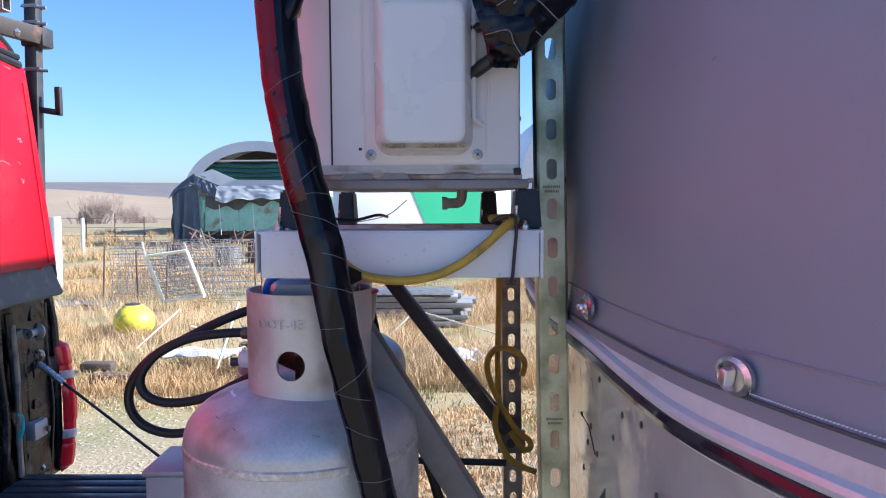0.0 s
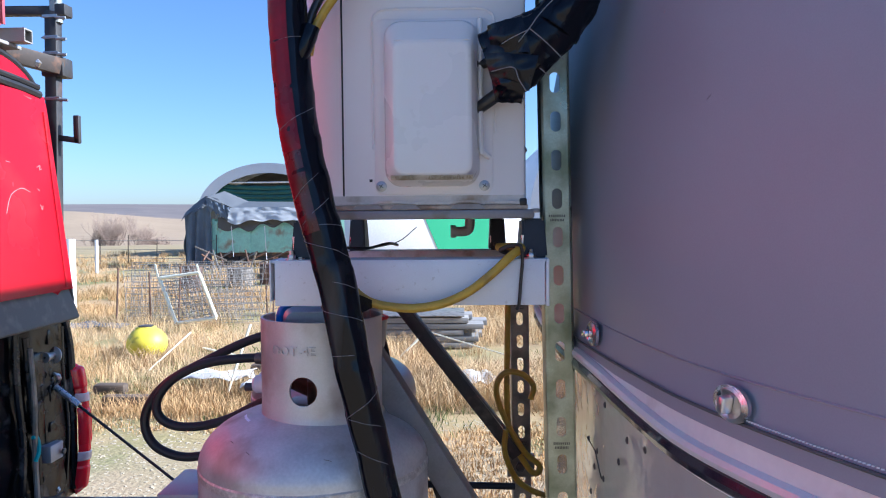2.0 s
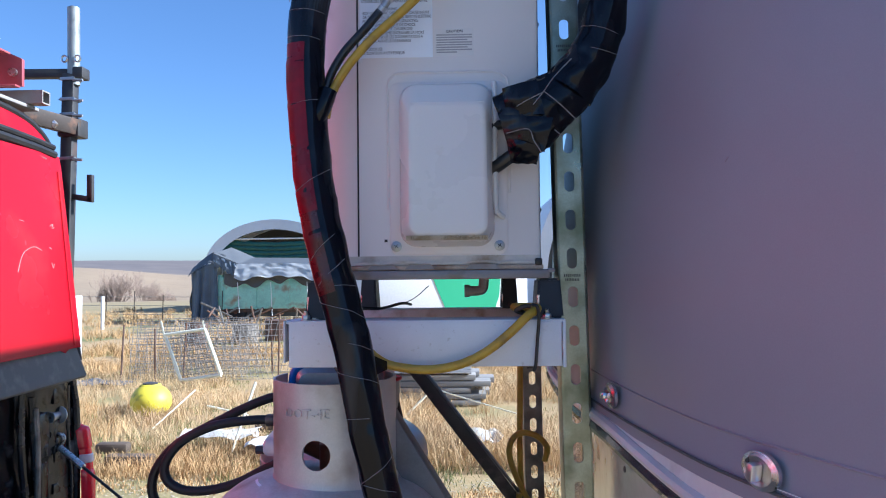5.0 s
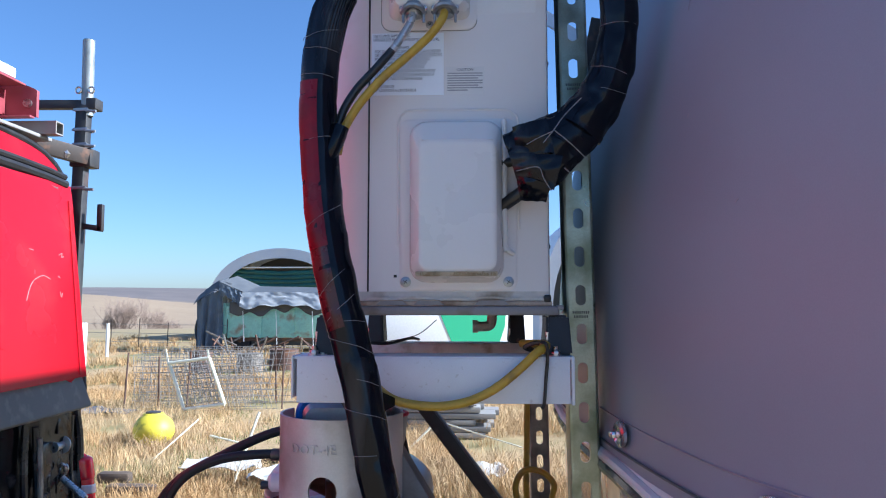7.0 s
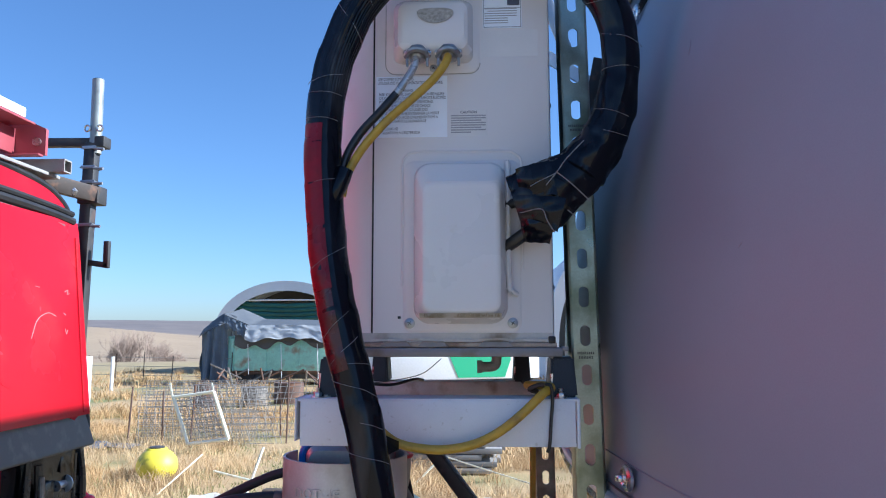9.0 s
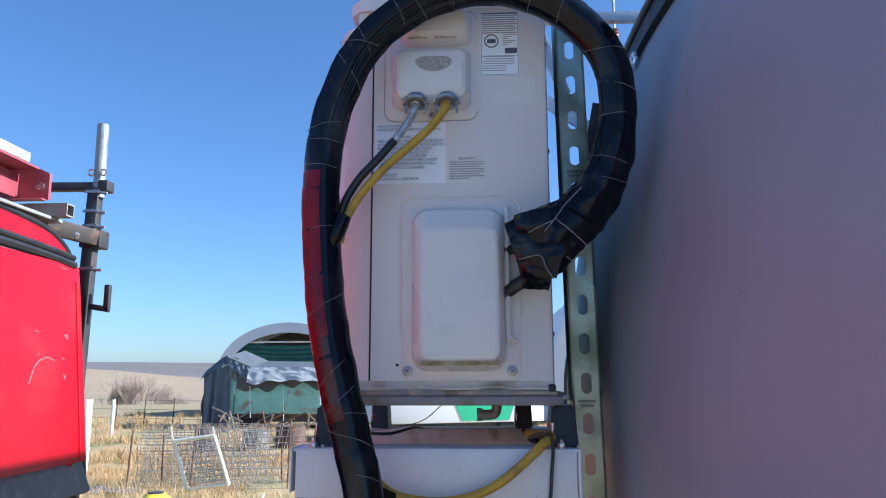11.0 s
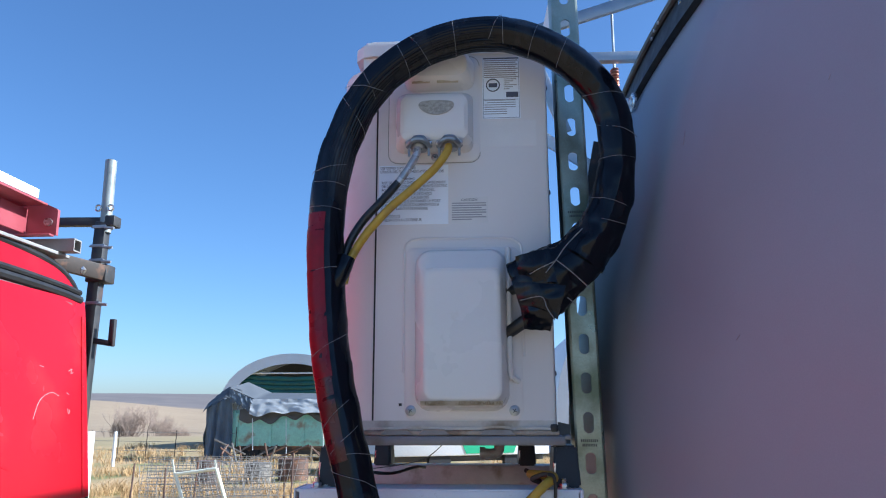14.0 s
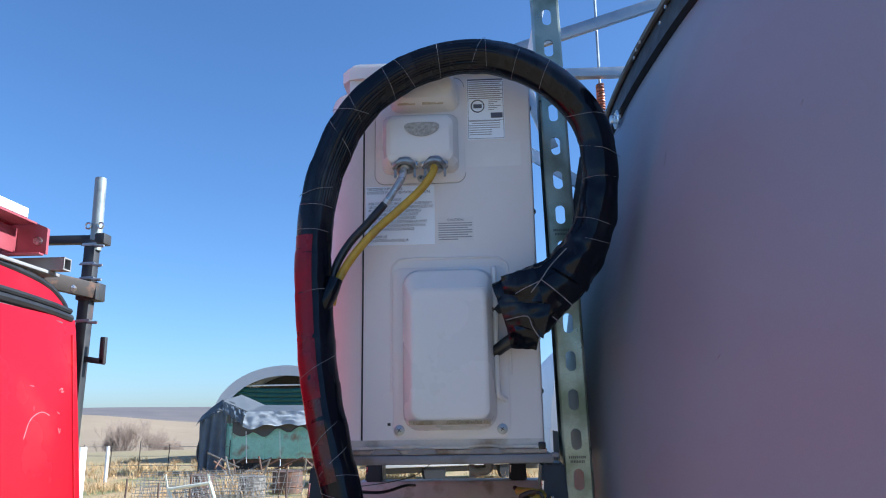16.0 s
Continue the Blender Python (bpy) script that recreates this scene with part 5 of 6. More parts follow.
# rim of the cap round the hatch
rim_line = spline([(cap_x(1.36) + 0.0, TY - 0.012, 1.36), (cap_x(1.6), TY - 0.018, 1.6), (cap_x(1.85), TY - 0.028, 1.85), (cap_x(1.98), TY - 0.055, 1.985), (cap_x(2.04), TY - 0.11, 2.045), (cap_x(2.07), TY - 0.23, 2.079), (cap_x(2.1), 1.65, 2.098), (cap_x(2.1), 1.2, 2.105), (cap_x(2.1), 0.3, 2.09)], 8)
part("cap_gasket", sweep(B(), rim_line, 0.011, 10), SEAM_DARK, truck, "black rubber edge of the cap")
bm = B()
for a, b in zip(rim_line, rim_line[1:]):
    lo = [Vector((p.x - 0.004, min(p.y, TY), p.z)) for p in (a, b)]
    hi = [Vector((p.x - 0.004, 1.2 + (p.y - 1.2) * 0.55, 1.7 + (p.z - 1.7) * 0.55)) for p in (a, b)]
    bm.faces.new([bm.verts.new(p) for p in (lo[0], lo[1], hi[1], hi[0])])
bmesh.ops.remove_doubles(bm, verts=bm.verts, dist=1e-5)
part("cap_rear", thick(bm, 0.01), RED_PAINT, truck)
bm = B()
prev = None
for p in rim_line[::4] + [rim_line[-1]]:
    cur = [bm.verts.new((p.x - 0.02, p.y - 0.002, p.z - 0.004)), bm.verts.new((-3.0, p.y - 0.002, p.z - 0.004))]
    if prev:
        bm.faces.new((prev[0], cur[0], cur[1], prev[1]))
    prev = cur
part("cap_shell", thick(bm, 0.01), RED_PAINT, truck)
for pts in (((1.858, 1.628), (1.880, 1.668), (1.905, 1.688), (1.945, 1.699), (1.980, 1.690)), ((2.030, 1.762), (2.048, 1.768), (2.042, 1.756), (2.055, 1.759)), ((2.02, 1.700), (2.03, 1.695)), ((2.024, 1.655), (2.030, 1.640), (2.036, 1.652)), ((1.885, 1.770), (1.905, 1.768))):
    part("scratch", sweep(B(), spline([(cap_x(z) + 0.0202, y, z) for y, z in pts], 5), 0.0009, 5), SCRATCH, hatch)
part("hatch_fold", sweep(B(), spline([(cap_x(z) + 0.0190, 2.105 + 0.004 * (1.9 - z), z) for z in (1.93, 1.8, 1.6, 1.41)], 6), 0.0032, 8), RED_PAINT, hatch, "pressed fold along the hatch edge")
# bed
part("bed_side", box(B(), (-3.0, 2.10, 0.62), (-1.38, 2.20, 1.33), 0.02), RED_PAINT, truck)
part("bed_side", box(B(), (-3.0, 0.22, 0.62), (-1.215, 0.32, 1.33), 0.02), RED_PAINT, truck)
part("bed_floor", box(B(), (-3.0, 0.30, 0.74), (-1.20, 2.12, 0.79), 0.005), BLACK_BED, truck)
part("bed_headboard", box(B(), (-3.04, 0.25, 0.7), (-2.98, 2.17, 1.33), 0.01), BLACK_BED, truck)
jamb = part("bed_jamb", grid(B(), lambda u, v: (-1.235 + 0.03 * math.sin(u * 3.1) + 0.03 * u ** 3 - 0.05 * (1 - u) ** 2 + 0.008 * noise.noise(Vector((u * 5, v * 9, 3))), 1.90 + 0.278 * u - 0.03 * max(0, v - 0.75) * u, 0.76 + 0.56 * v), 22, 30), BLACK_BED, truck, "dusty black painted tailgate jamb")
part("jamb_fold", sweep(B(), spline([(-1.20, 2.160, 0.78), (-1.20, 2.163, 1.0), (-1.20, 2.160, 1.2), (-1.205, 2.14, 1.31)], 6), 0.012, 8), BLACK_BED, jamb)
part("jamb_fold", sweep(B(), spline([(-1.215, 2.00, 0.78), (-1.21, 1.985, 0.95), (-1.215, 1.97, 1.1), (-1.22, 1.96, 1.28)], 6), 0.010, 8), BLACK_BED, jamb)
pin = part("striker_pin", lathe(B(), [(0.012, 0.0), (0.026, -0.001), (0.026, -0.006), (0.0115, -0.008), (0.0115, -0.040), (0.015, -0.042), (0.015, -0.049), (0.006, -0.050)], (-1.212, 2.088, 1.209), 28, "y"), GALV, jamb, "zinc striker pin")
# dark disc on the solid pin in place of a shaded bore
part("pin_bore", lathe(B(), [(0.004, -0.0495), (0.004, -0.0508)], (-1.212, 2.088, 1.209), 12, "y"), SEAM_DARK, pin)
part("cable_stud", lathe(B(), [(0.010, 0.0), (0.022, -0.001), (0.022, -0.005), (0.009, -0.007), (0.009, -0.024), (0.013, -0.026), (0.013, -0.030)], (-1.216, 2.095, 1.137), 24, "y"), BOLT, jamb)
for x, y0, z0, z1, r in ((-1.226, 2.035, 0.80, 1.30, 0.007), (-1.232, 1.935, 0.80, 1.30, 0.010), (-1.205, 2.125, 0.82, 1.29, 0.005)):
    part("jamb_fold", sweep(B(), spline([(x, y0, z0), (x + 0.008, y0 + 0.006, z0 + (z1 - z0) * 0.35), (x + 0.002, y0 - 0.004, z0 + (z1 - z0) * 0.7), (x, y0, z1)], 6), r, 8), BLACK_BED, jamb)
for y0, z0, w, h in ((2.05, 1.245, 0.07, 0.045), (2.055, 1.075, 0.06, 0.05), (2.05, 0.985, 0.065, 0.03), (1.975, 1.13, 0.05, 0.10)):
    part("jamb_plate", box(B(), (-1.216, y0, z0), (-1.205, y0 + w, z0 + h), 0.004), BLACK_BED, jamb)
part("nut", lathe(B(), [(0.004, -0.001), (0.010, -0.001), (0.010, -0.010), (0.005, -0.012)], (-1.212, 2.088, 0.802), 6, "y"), BOLT, jamb)
# raised dark disc; the pocket's shade is in its colour
part("pocket", lathe(B(), [(0.030, 0.0), (0.030, 0.006), (0.02, 0.004)], (-1.216, 2.105, 1.03), 20, "x"), SEAM_DARK, jamb)
part("hinge_block", box(B(), (-1.245, 2.015, 0.903), (-1.188, 2.085, 0.955), 0.006), BOX_GREY, jamb, "grey hinge block with a bolt")
part("block_bolt", lathe(B(), [(0.009, 0), (0.009, 0.006), (0.004, 0.008)], (-1.182, 2.068, 0.925), 6, "x"), DARKBAR, jamb)
for z, y in ((0.80, 2.095), (0.79, 2.07)):
    part("jamb_bolt", lathe(B(), [(0.009, 0), (0.009, 0.006), (0.004, 0.008)], (-1.218, y, z), 6, "x"), BOLT, jamb)
# the holes are dark discs set on the jamb, their shade painted
for y, z, r in ((2.135, 1.255, 0.012), (2.03, 1.16, 0.010), (2.14, 0.98, 0.014), (2.0, 0.86, 0.012), (1.96, 1.2, 0.014)):
    part("jamb_hole", lathe(B(), [(r * 1.35, 0.0), (r * 1.35, 0.004), (r, 0.005), (r, 0.002)], (-1.213, y, z), 16, "x"), SEAM_DARK, jamb)
part("latch_plate", box(B(), (-1.212, 2.055, 1.15), (-1.206, 2.12, 1.175), 0.003), BLACK_BED, jamb)
part("latch_plate", box(B(), (-1.214, 1.985, 0.99), (-1.204, 2.02, 1.09), 0.004), BLACK_BED, jamb)
part("wire_loom", sweep(B(), spline([(-1.205, 1.955, 1.25), (-1.2, 1.96, 1.1), (-1.205, 1.965, 0.95), (-1.2, 1.96, 0.82)], 6), 0.008, 8), ZINC_DULL, jamb, "grey ribbed wiring sleeve")
part("strap", sweep(B(), spline([(-1.20, 1.955, 0.93), (-1.195, 1.965, 0.955), (-1.20, 1.97, 0.99), (-1.205, 1.955, 1.0)], 5), 0.006, 7), TEAL, jamb)


def lamp_strip(z0, z1, proud):
    """A bowed, half-round upright lamp body between two heights."""
    def f(u, v):
        z = z0 + (z1 - z0) * v
        s = (z - 0.754) / 0.418
        k = (1 - abs(2 * v - 1) ** 8) ** 0.5 * 0.9 + 0.1
        a = -0.45 * math.pi + 1.05 * math.pi * u
        return (-1.206 + 0.022 * math.sin(math.pi * min(1, max(0, s))) + (0.032 + proud) * k * math.cos(a), 2.176 + (0.022 + proud) * k * math.sin(a), z)
    return thick(grid(B(), f, 14, 28), 0.003)


tail = part("tail_lamp", lamp_strip(0.754, 1.172, 0.0), TAIL_RED, truck, "red tail lamp")
for z0, z1, m in ((1.085, 1.160, TAIL_RED), (1.046, 1.078, TAIL_CLEAR), (0.905, 1.040, TAIL_RED), (0.862, 0.896, TAIL_CLEAR), (0.770, 0.855, TAIL_RED)):
    part("lens", lamp_strip(z0, z1, 0.0035), m, tail)
gate_down = part("tailgate", box(B(), (-1.19, 0.30, 0.775), (-0.665, 1.972, 0.826), 0.010), TAILGATE, truck, "lowered black tailgate with ribbed liner")
for k in range(6):
    y = 1.94 - 0.045 * k
    part("liner_rib", box(B(), (-1.18, y - 0.016, 0.824), (-0.68, y + 0.014, 0.832), 0.004), TAILGATE, gate_down)
cable = part("tailgate_cable", sweep(B(), [(-1.200, 2.070, 1.116), (-0.823, 1.980, 0.874), (-0.74, 1.962, 0.82)], 0.0042, 8), CABLE_BLACK, truck, "black braided tailgate cable")
part("cable_eye", sweep(B(), [Vector((-1.212, 2.072, 1.134)) + Vector((0.019 * math.cos(a) * 0.8 + 0.010 * math.sin(a), 0.002, 0.021 * math.sin(a) - 0.006 * math.cos(a))) for a in np.linspace(0, 2 * math.pi, 21)], 0.005, 7, caps=False), BOLT, cable, "bright steel cable eye")
part("cable_ferrule", rod(B(), (-1.20, 2.070, 1.116), (-1.120, 2.051, 1.065), 0.0095, 10), BOLT, cable)
part("front_body", box(B(), (-4.9, 0.26, 0.5), (-3.1, 2.16, 1.3), 0.08, seg=3), RED_PAINT, truck)
part("cab", box(B(), (-4.5, 0.32, 1.2), (-3.05, 2.08, 1.98), 0.16, seg=4), RED_PAINT, truck)
part("bonnet", box(B(), (-6.3, 0.28, 0.5), (-4.8, 2.14, 1.25), 0.12, seg=3), RED_PAINT, truck)
part("bumper", box(B(), (-1.22, 0.3, 0.46), (-1.08, 2.15, 0.62), 0.02), CHROME, truck)
for x in (-2.2, -5.4):
    for y in (0.38, 2.04):
        w = part("wheel", lathe(B(), [(0.22, -0.12), (0.36, -0.12), (0.39, -0.08), (0.39, 0.08), (0.36, 0.12), (0.22, 0.12)], (x, y, 0.39), 32, "y"), RUBBER, truck)
        part("rim", lathe(B(), [(0.06, -0.13), (0.215, -0.1), (0.215, 0.1), (0.06, 0.13)], (x, y, 0.39), 24, "y"), GALV, w)

# ladder rack on the cap
rack = thing("ladder_rack", (-1.24, 2.19, 0.9), "home-made rack of black square tube and galvanized pipe behind the cap", "rack")


def tube_sq(name, a, b, w, material, up=(0, 1, 0), label=""):
    return part(name, bar_between(B(), a, b, w, w, up, 0.003), material, rack, label)


tube_sq("post", (-1.282, 2.218, 0.95), (-1.253, 2.218, 2.255), 0.037, RACK, label="black square tube post")
part("pipe", rod(B(), (-1.243, 2.218, 2.22), (-1.245, 2.218, 2.468), 0.0185, 20), PIPE_GREY, rack, "galvanized pipe")
# the pipe is solid: a dark disc stands for its shaded inside
part("pipe_bore", lathe(B(), [(0.016, 2.4685), (0.016, 2.4695)], (-1.245, 2.218, 0), 18), SEAM_DARK, rack)
tube_sq("arm", (-1.62, 2.21, 2.258), (-1.212, 2.225, 2.258), 0.028, RACK)
part("arm_end", box(B(), (-1.242, 2.20, 2.240), (-1.207, 2.25, 2.276), 0.004), RACK, rack)
tube_sq("bracket", (-1.38, 1.93, 2.110), (-1.235, 2.215, 2.085), 0.05, RACK_RUST, label="rusty square tube bracket")
part("bracket_end", box(B(), (-1.283, 2.192, 2.053), (-1.214, 2.255, 2.112), 0.005), RACK, rack)
part("bracket_bolt", lathe(B(), [(0.016, 0), (0.016, -0.010), (0.008, -0.016)], (-1.262, 2.135, 2.080), 6, "y"), BOLT, rack)
tube_sq("hook", (-1.255, 2.218, 1.868), (-1.180, 2.218, 1.856), 0.018, RACK)
tube_sq("hook", (-1.188, 2.218, 1.849), (-1.188, 2.218, 1.935), 0.018, RACK)
for z in (2.236, 2.172, 2.124, 1.985):
    band = sweep(B(), [(x, y, z + 0.002 * math.sin(i)) for i, (x, y) in enumerate([(-1.276, 2.197), (-1.232, 2.197), (-1.232, 2.239), (-1.276, 2.239), (-1.276, 2.197)])], 0.0055, 6, caps=False, flat=0.5)
    cl = part("hose_clamp", band, GALV, rack, "zinc hose clamp")
    part("clamp_screw", rod(B(), (-1.235, 2.196, z - 0.004), (-1.203, 2.196, z - 0.006), 0.0045, 8), GALV, cl)
for x in (-1.264, -1.222):
    part("eye_bolt", sweep(B(), [Vector((x, 2.2, 2.30)) + Vector((0.009 * math.cos(a), 0, 0.010 * math.sin(a))) for a in np.linspace(0, 2 * math.pi, 17)], 0.003, 6, caps=False), BOLT, rack)
cargo = thing("roof_beam", (-1.4, 1.6, 2.1), "faded red steel beam carried across the rack", "beam")
part("beam_web", box(B(), (-1.345, 0.5, 2.153), (-1.333, 1.942, 2.228), 0.003), PINK_BEAM, cargo)
part("beam_flange", bar_between(B(), (-1.338, 0.5, 2.2395), (-1.338, 1.938, 2.2395), 0.13, 0.006, up=(0, 0, 1)), PINK_BEAM, cargo)
bm = B()
bm.faces.new([bm.verts.new((x, 1.945, z)) for x, z in ((-1.45, 2.149), (-1.247, 2.149), (-1.247, 2.228), (-1.279, 2.2425), (-1.45, 2.2425))])
part("end_plate", thick(bm, 0.006), PINK_BEAM, cargo, "faded red end plate with a clipped corner")
part("plate_lip", box(B(), (-1.45, 1.920, 2.1435), (-1.2475, 1.943, 2.149), 0.001), PINK_BEAM, cargo)
part("plate_lip", box(B(), (-1.247, 1.945, 2.149), (-1.2440, 1.957, 2.226), 0.001), PINK_BEAM, cargo)
part("beam_bolt", lathe(B(), [(0.012, 0), (0.012, 0.008), (0.006, 0.011)], (-1.266, 1.933, 2.187), 12, "y"), BOLT, cargo)
single("white_beam", box(B(), (-1.36, 0.5, 2.2435), (-1.272, 1.89, 2.272), 0.003), WHITE_STEEL, "white painted beam lying on the red one", "beam")
sq = thing("square_tube", (-1.25, 1.7, 2.1), "open-ended grey square tube resting on the cap", "tube")
bm = B()
for lo, hi in (((-1.60, 1.980, 2.109), (-1.206, 2.020, 2.113)), ((-1.60, 1.980, 2.143), (-1.206, 2.020, 2.147)), ((-1.60, 1.980, 2.113), (-1.206, 1.984, 2.143)), ((-1.60, 2.016, 2.113), (-1.206, 2.020, 2.143))):
    box(bm, lo, hi)
part("tube_wall", bm, WIRE, sq)
single("grey_sheet", box(B(), (-1.34, 0.5, 2.098), (-1.25, 2.04, 2.108), 0.002), GREY_WOOD, "weathered grey board edge on the cap roof", "board")


# ---- yard ----
ball = thing("yellow_buoy", (-3.62, 8.45, 0.02), "bright yellow round buoy lying in the dry grass", "buoy")
bm = B()
bmesh.ops.create_uvsphere(bm, u_segments=40, v_segments=24, radius=0.228)
for v in bm.verts:
    v.co.z *= 0.86
    v.co += Vector((-3.69, 8.5, 0.165)) + 0.012 * Vector((noise.noise(v.co * 5), 0, noise.noise(v.co * 6)))
part("shell", bm, YELLOW_BALL, ball)
part("neck", lathe(B(), [(0.11, 0.325), (0.12, 0.340), (0.11, 0.351), (0.05, 0.354)], (-3.71, 8.52, 0), 24), YELLOW_BALL, ball)
part("cap", lathe(B(), [(0.085, 0.352), (0.085, 0.366), (0.05, 0.373)], (-3.71, 8.52, 0), 18), DARKBAR, ball)


def wire_panel(name, o, ux, uz, w, h, nx, nz, r, material, label, group, frame_r=0.0):
    t = thing(name, o, label, "panel", group)
    o, ux, uz = Vector(o), Vector(ux).normalized(), Vector(uz).normalized()
    for k in range(nx + 1):
        part("wire", rod(B(), o + ux * w * k / nx, o + ux * w * k / nx + uz * h, r, 5), material, t)
    for k in range(nz + 1):
        part("wire", rod(B(), o + uz * h * k / nz, o + uz * h * k / nz + ux * w, r, 5), material, t)
    if frame_r:
        for a, b in ((o, o + ux * w), (o + uz * h, o + uz * h + ux * w), (o, o + uz * h), (o + ux * w, o + ux * w + uz * h)):
            part("frame_rail", rod(B(), a, b, frame_r, 10), WHITE_WOOD, t, "cream painted rail")
    return t


wire_panel("wire_gate", (-4.085, 10.40, 0.124), (0.59, -0.035, 0.079), (-0.268, 0.10, 0.636), 0.595, 0.697, 8, 10, 0.005, WIRE, "small gate with a cream frame leaning on wire panels", "wire panels", 0.025)
for x in (-4.40, -3.79):
    single("pale_stick", bar_between(B(), (x + 0.02, 10.56, 0.70), (x - 0.06, 10.62, 0.95), 0.02, 0.014), WHITE_WOOD, "cream stake end standing up behind the gate", "stick", "sticks")
for k, (x, y, w, lean, hh) in enumerate(((-5.25, 11.3, 1.75, 0.05, 0.84), (-5.15, 11.2, 1.9, -0.12, 0.80), (-5.22, 11.45, 1.7, 0.0, 0.90), (-4.1, 11.0, 1.15, -0.35, 0.92), (-5.3, 11.6, 2.0, 0.08, 0.86), (-3.9, 11.8, 1.6, 0.2, 0.9))):
    wire_panel("stock_fence", (x, y, 0.03), (1, 0.10 + 0.03 * k, 0.0), (lean, 0.12, 1), w, hh, 15, 9, 0.0044, WIRE, "grey welded wire stock panel leaning in a stack", "wire panels")
for x, y, h in ((-5.3, 11.15, 0.86), (-4.75, 11.1, 0.8), (-4.25, 10.9, 0.9), (-2.95, 11.4, 1.0), (-3.2, 12.0, 0.9)):
    single("metal_stake", rod(B(), (x, y, 0), (x + 0.04 * random.uniform(-1, 1), y + 0.05, h), 0.013, 6), RUST_IRON, "rusty steel stake standing among the panels", "stake", "fence stakes")
for x, y, h, r in ((-10.98, 22.0, 1.0, 0.05), (-7.10, 13.2, 1.26, 0.10)):
    single("white_post", rod(B(), (x, y, 0), (x, y + 0.02, h), r, 12), WHITE_STEEL, "white plastic fence post in dry grass", "post", "white posts")


def wavy(o, u, v, wu, wv, n1, n2, amp, seed, drop=0.0):
    o, u, v = Vector(o), Vector(u).normalized(), Vector(v).normalized()
    w = u.cross(v)
    return grid(B(), lambda a, b: o + u * wu * a + v * (wv * b * (1 + drop * noise.noise(Vector((a * 6, seed, 0))))) + w * amp * (noise.noise(Vector((a * 7, b * 2.5, seed))) + 0.5 * noise.noise(Vector((a * 17, b * 6, seed)))), n1, n2)


# wire fence across the field edge
fence = thing("wire_fence", (-13.0, 26.0, 0.0), "sagging wire fence on thin dark posts", "fence")
for k in range(9):
    part("fence_post", rod(B(), (-17.0 + 1.1 * k, 26.5 - 0.25 * k, 0), (-17.0 + 1.1 * k + 0.03, 26.5 - 0.25 * k, 0.95 + 0.06 * (k % 3)), 0.014, 6), RACK_RUST, fence)
for z in (0.3, 0.6, 0.9):
    part("fence_wire", rod(B(), (-17.0, 26.45, z), (-8.2, 24.45, z - 0.03), 0.008, 5), WIRE, fence)
# covered wagon
wagon = thing("covered_wagon", (-6.6, 25.2, 0.0), "faded green farm wagon under silver and blue tarps", "wagon")
part("side_board", box(B(), (-8.25, 24.55, 0.47), (-4.2, 24.65, 1.52), 0.01), WAGON_GREEN, wagon, "mint green side with rust")
part("end_board", box(B(), (-8.36, 24.6, 0.42), (-8.26, 26.4, 1.6), 0.01), WAGON_GREEN, wagon)
part("bed", box(B(), (-8.3, 24.66, 0.34), (-4.2, 26.5, 0.46), 0.01), RUST_IRON, wagon)
# dark box added in place of the shadow under the wagon bed
part("sill_beam", box(B(), (-8.25, 24.75, 0.20), (-4.2, 24.95, 0.338), 0.01), SHADE_AND_NET, wagon)
part("far_board", box(B(), (-8.3, 26.4, 0.42), (-4.2, 26.5, 1.6), 0.01), WAGON_GREEN, wagon)
for x in (-8.2, -7.1, -6.0, -4.9):
    part("board_cleat", box(B(), (x, 24.52, 0.45), (x + 0.06, 24.549, 1.50)), WAGON_GREEN, wagon)
for x, z in ((-8.05, 0.42), (-7.2, 0.40)):
    part("hitch_rail", bar_between(B(), (x - 0.5, 24.40, 0.02), (x + 0.4, 24.50, z + 0.1), 0.05, 0.03), ZINC_DULL, wagon)
part("load_net", thick(wavy((-8.1, 24.50, 1.64), (1, 0, 0), (0, -0.02, -1), 3.8, 0.34, 90, 6, 0.05, 21, 1.9), 0.02), SHADE_AND_NET, wagon, "dark ragged netting under the tarp")
part("tarp_top", thick(grid(B(), lambda a, b: (-8.45 + 4.3 * a, 24.42 + 1.9 * b, 1.95 + 0.36 * max(0, 0.20 - a) / 0.20 + 0.26 * b * (1 - 0.3 * a) + 0.010 * noise.noise(Vector((a * 7, b * 2, 1)))), 50, 14), 0.01), TARP_GREY, wagon, "grey tarp stretched over the load")
part("tarp_valance", thick(wavy((-7.70, 24.40, 1.96), (1, 0.0, 0.0), (0, -0.42, -1), 3.5, 0.50, 90, 14, 0.045, 5, 0.40), 0.01), TARP_SILVER, wagon, "bright silver tarp edge hanging over the side")
part("tarp_valance", thick(wavy((-8.46, 24.38, 2.30), (1, 0.0, -0.42), (0.16, -0.10, -1), 0.86, 0.42, 24, 10, 0.06, 3, 0.5), 0.01), TARP_BLUE, wagon, "slate blue tarp corner")


def tarp_cap(a, b):
    """The folded corner of the tarp, with its peak over the end board."""
    top = 1.74 + 0.62 * min(1, a / 0.62) ** 0.8 - 0.10 * max(0, a - 0.62) / 0.38
    return (-9.28 + 1.18 * a, 24.36 + 0.30 * (1 - b) + 0.05 * noise.noise(Vector((a * 8, b * 4, 4))), top - b * (0.20 + 0.22 * a + 0.08 * noise.noise(Vector((a * 7, 2, 9)))))


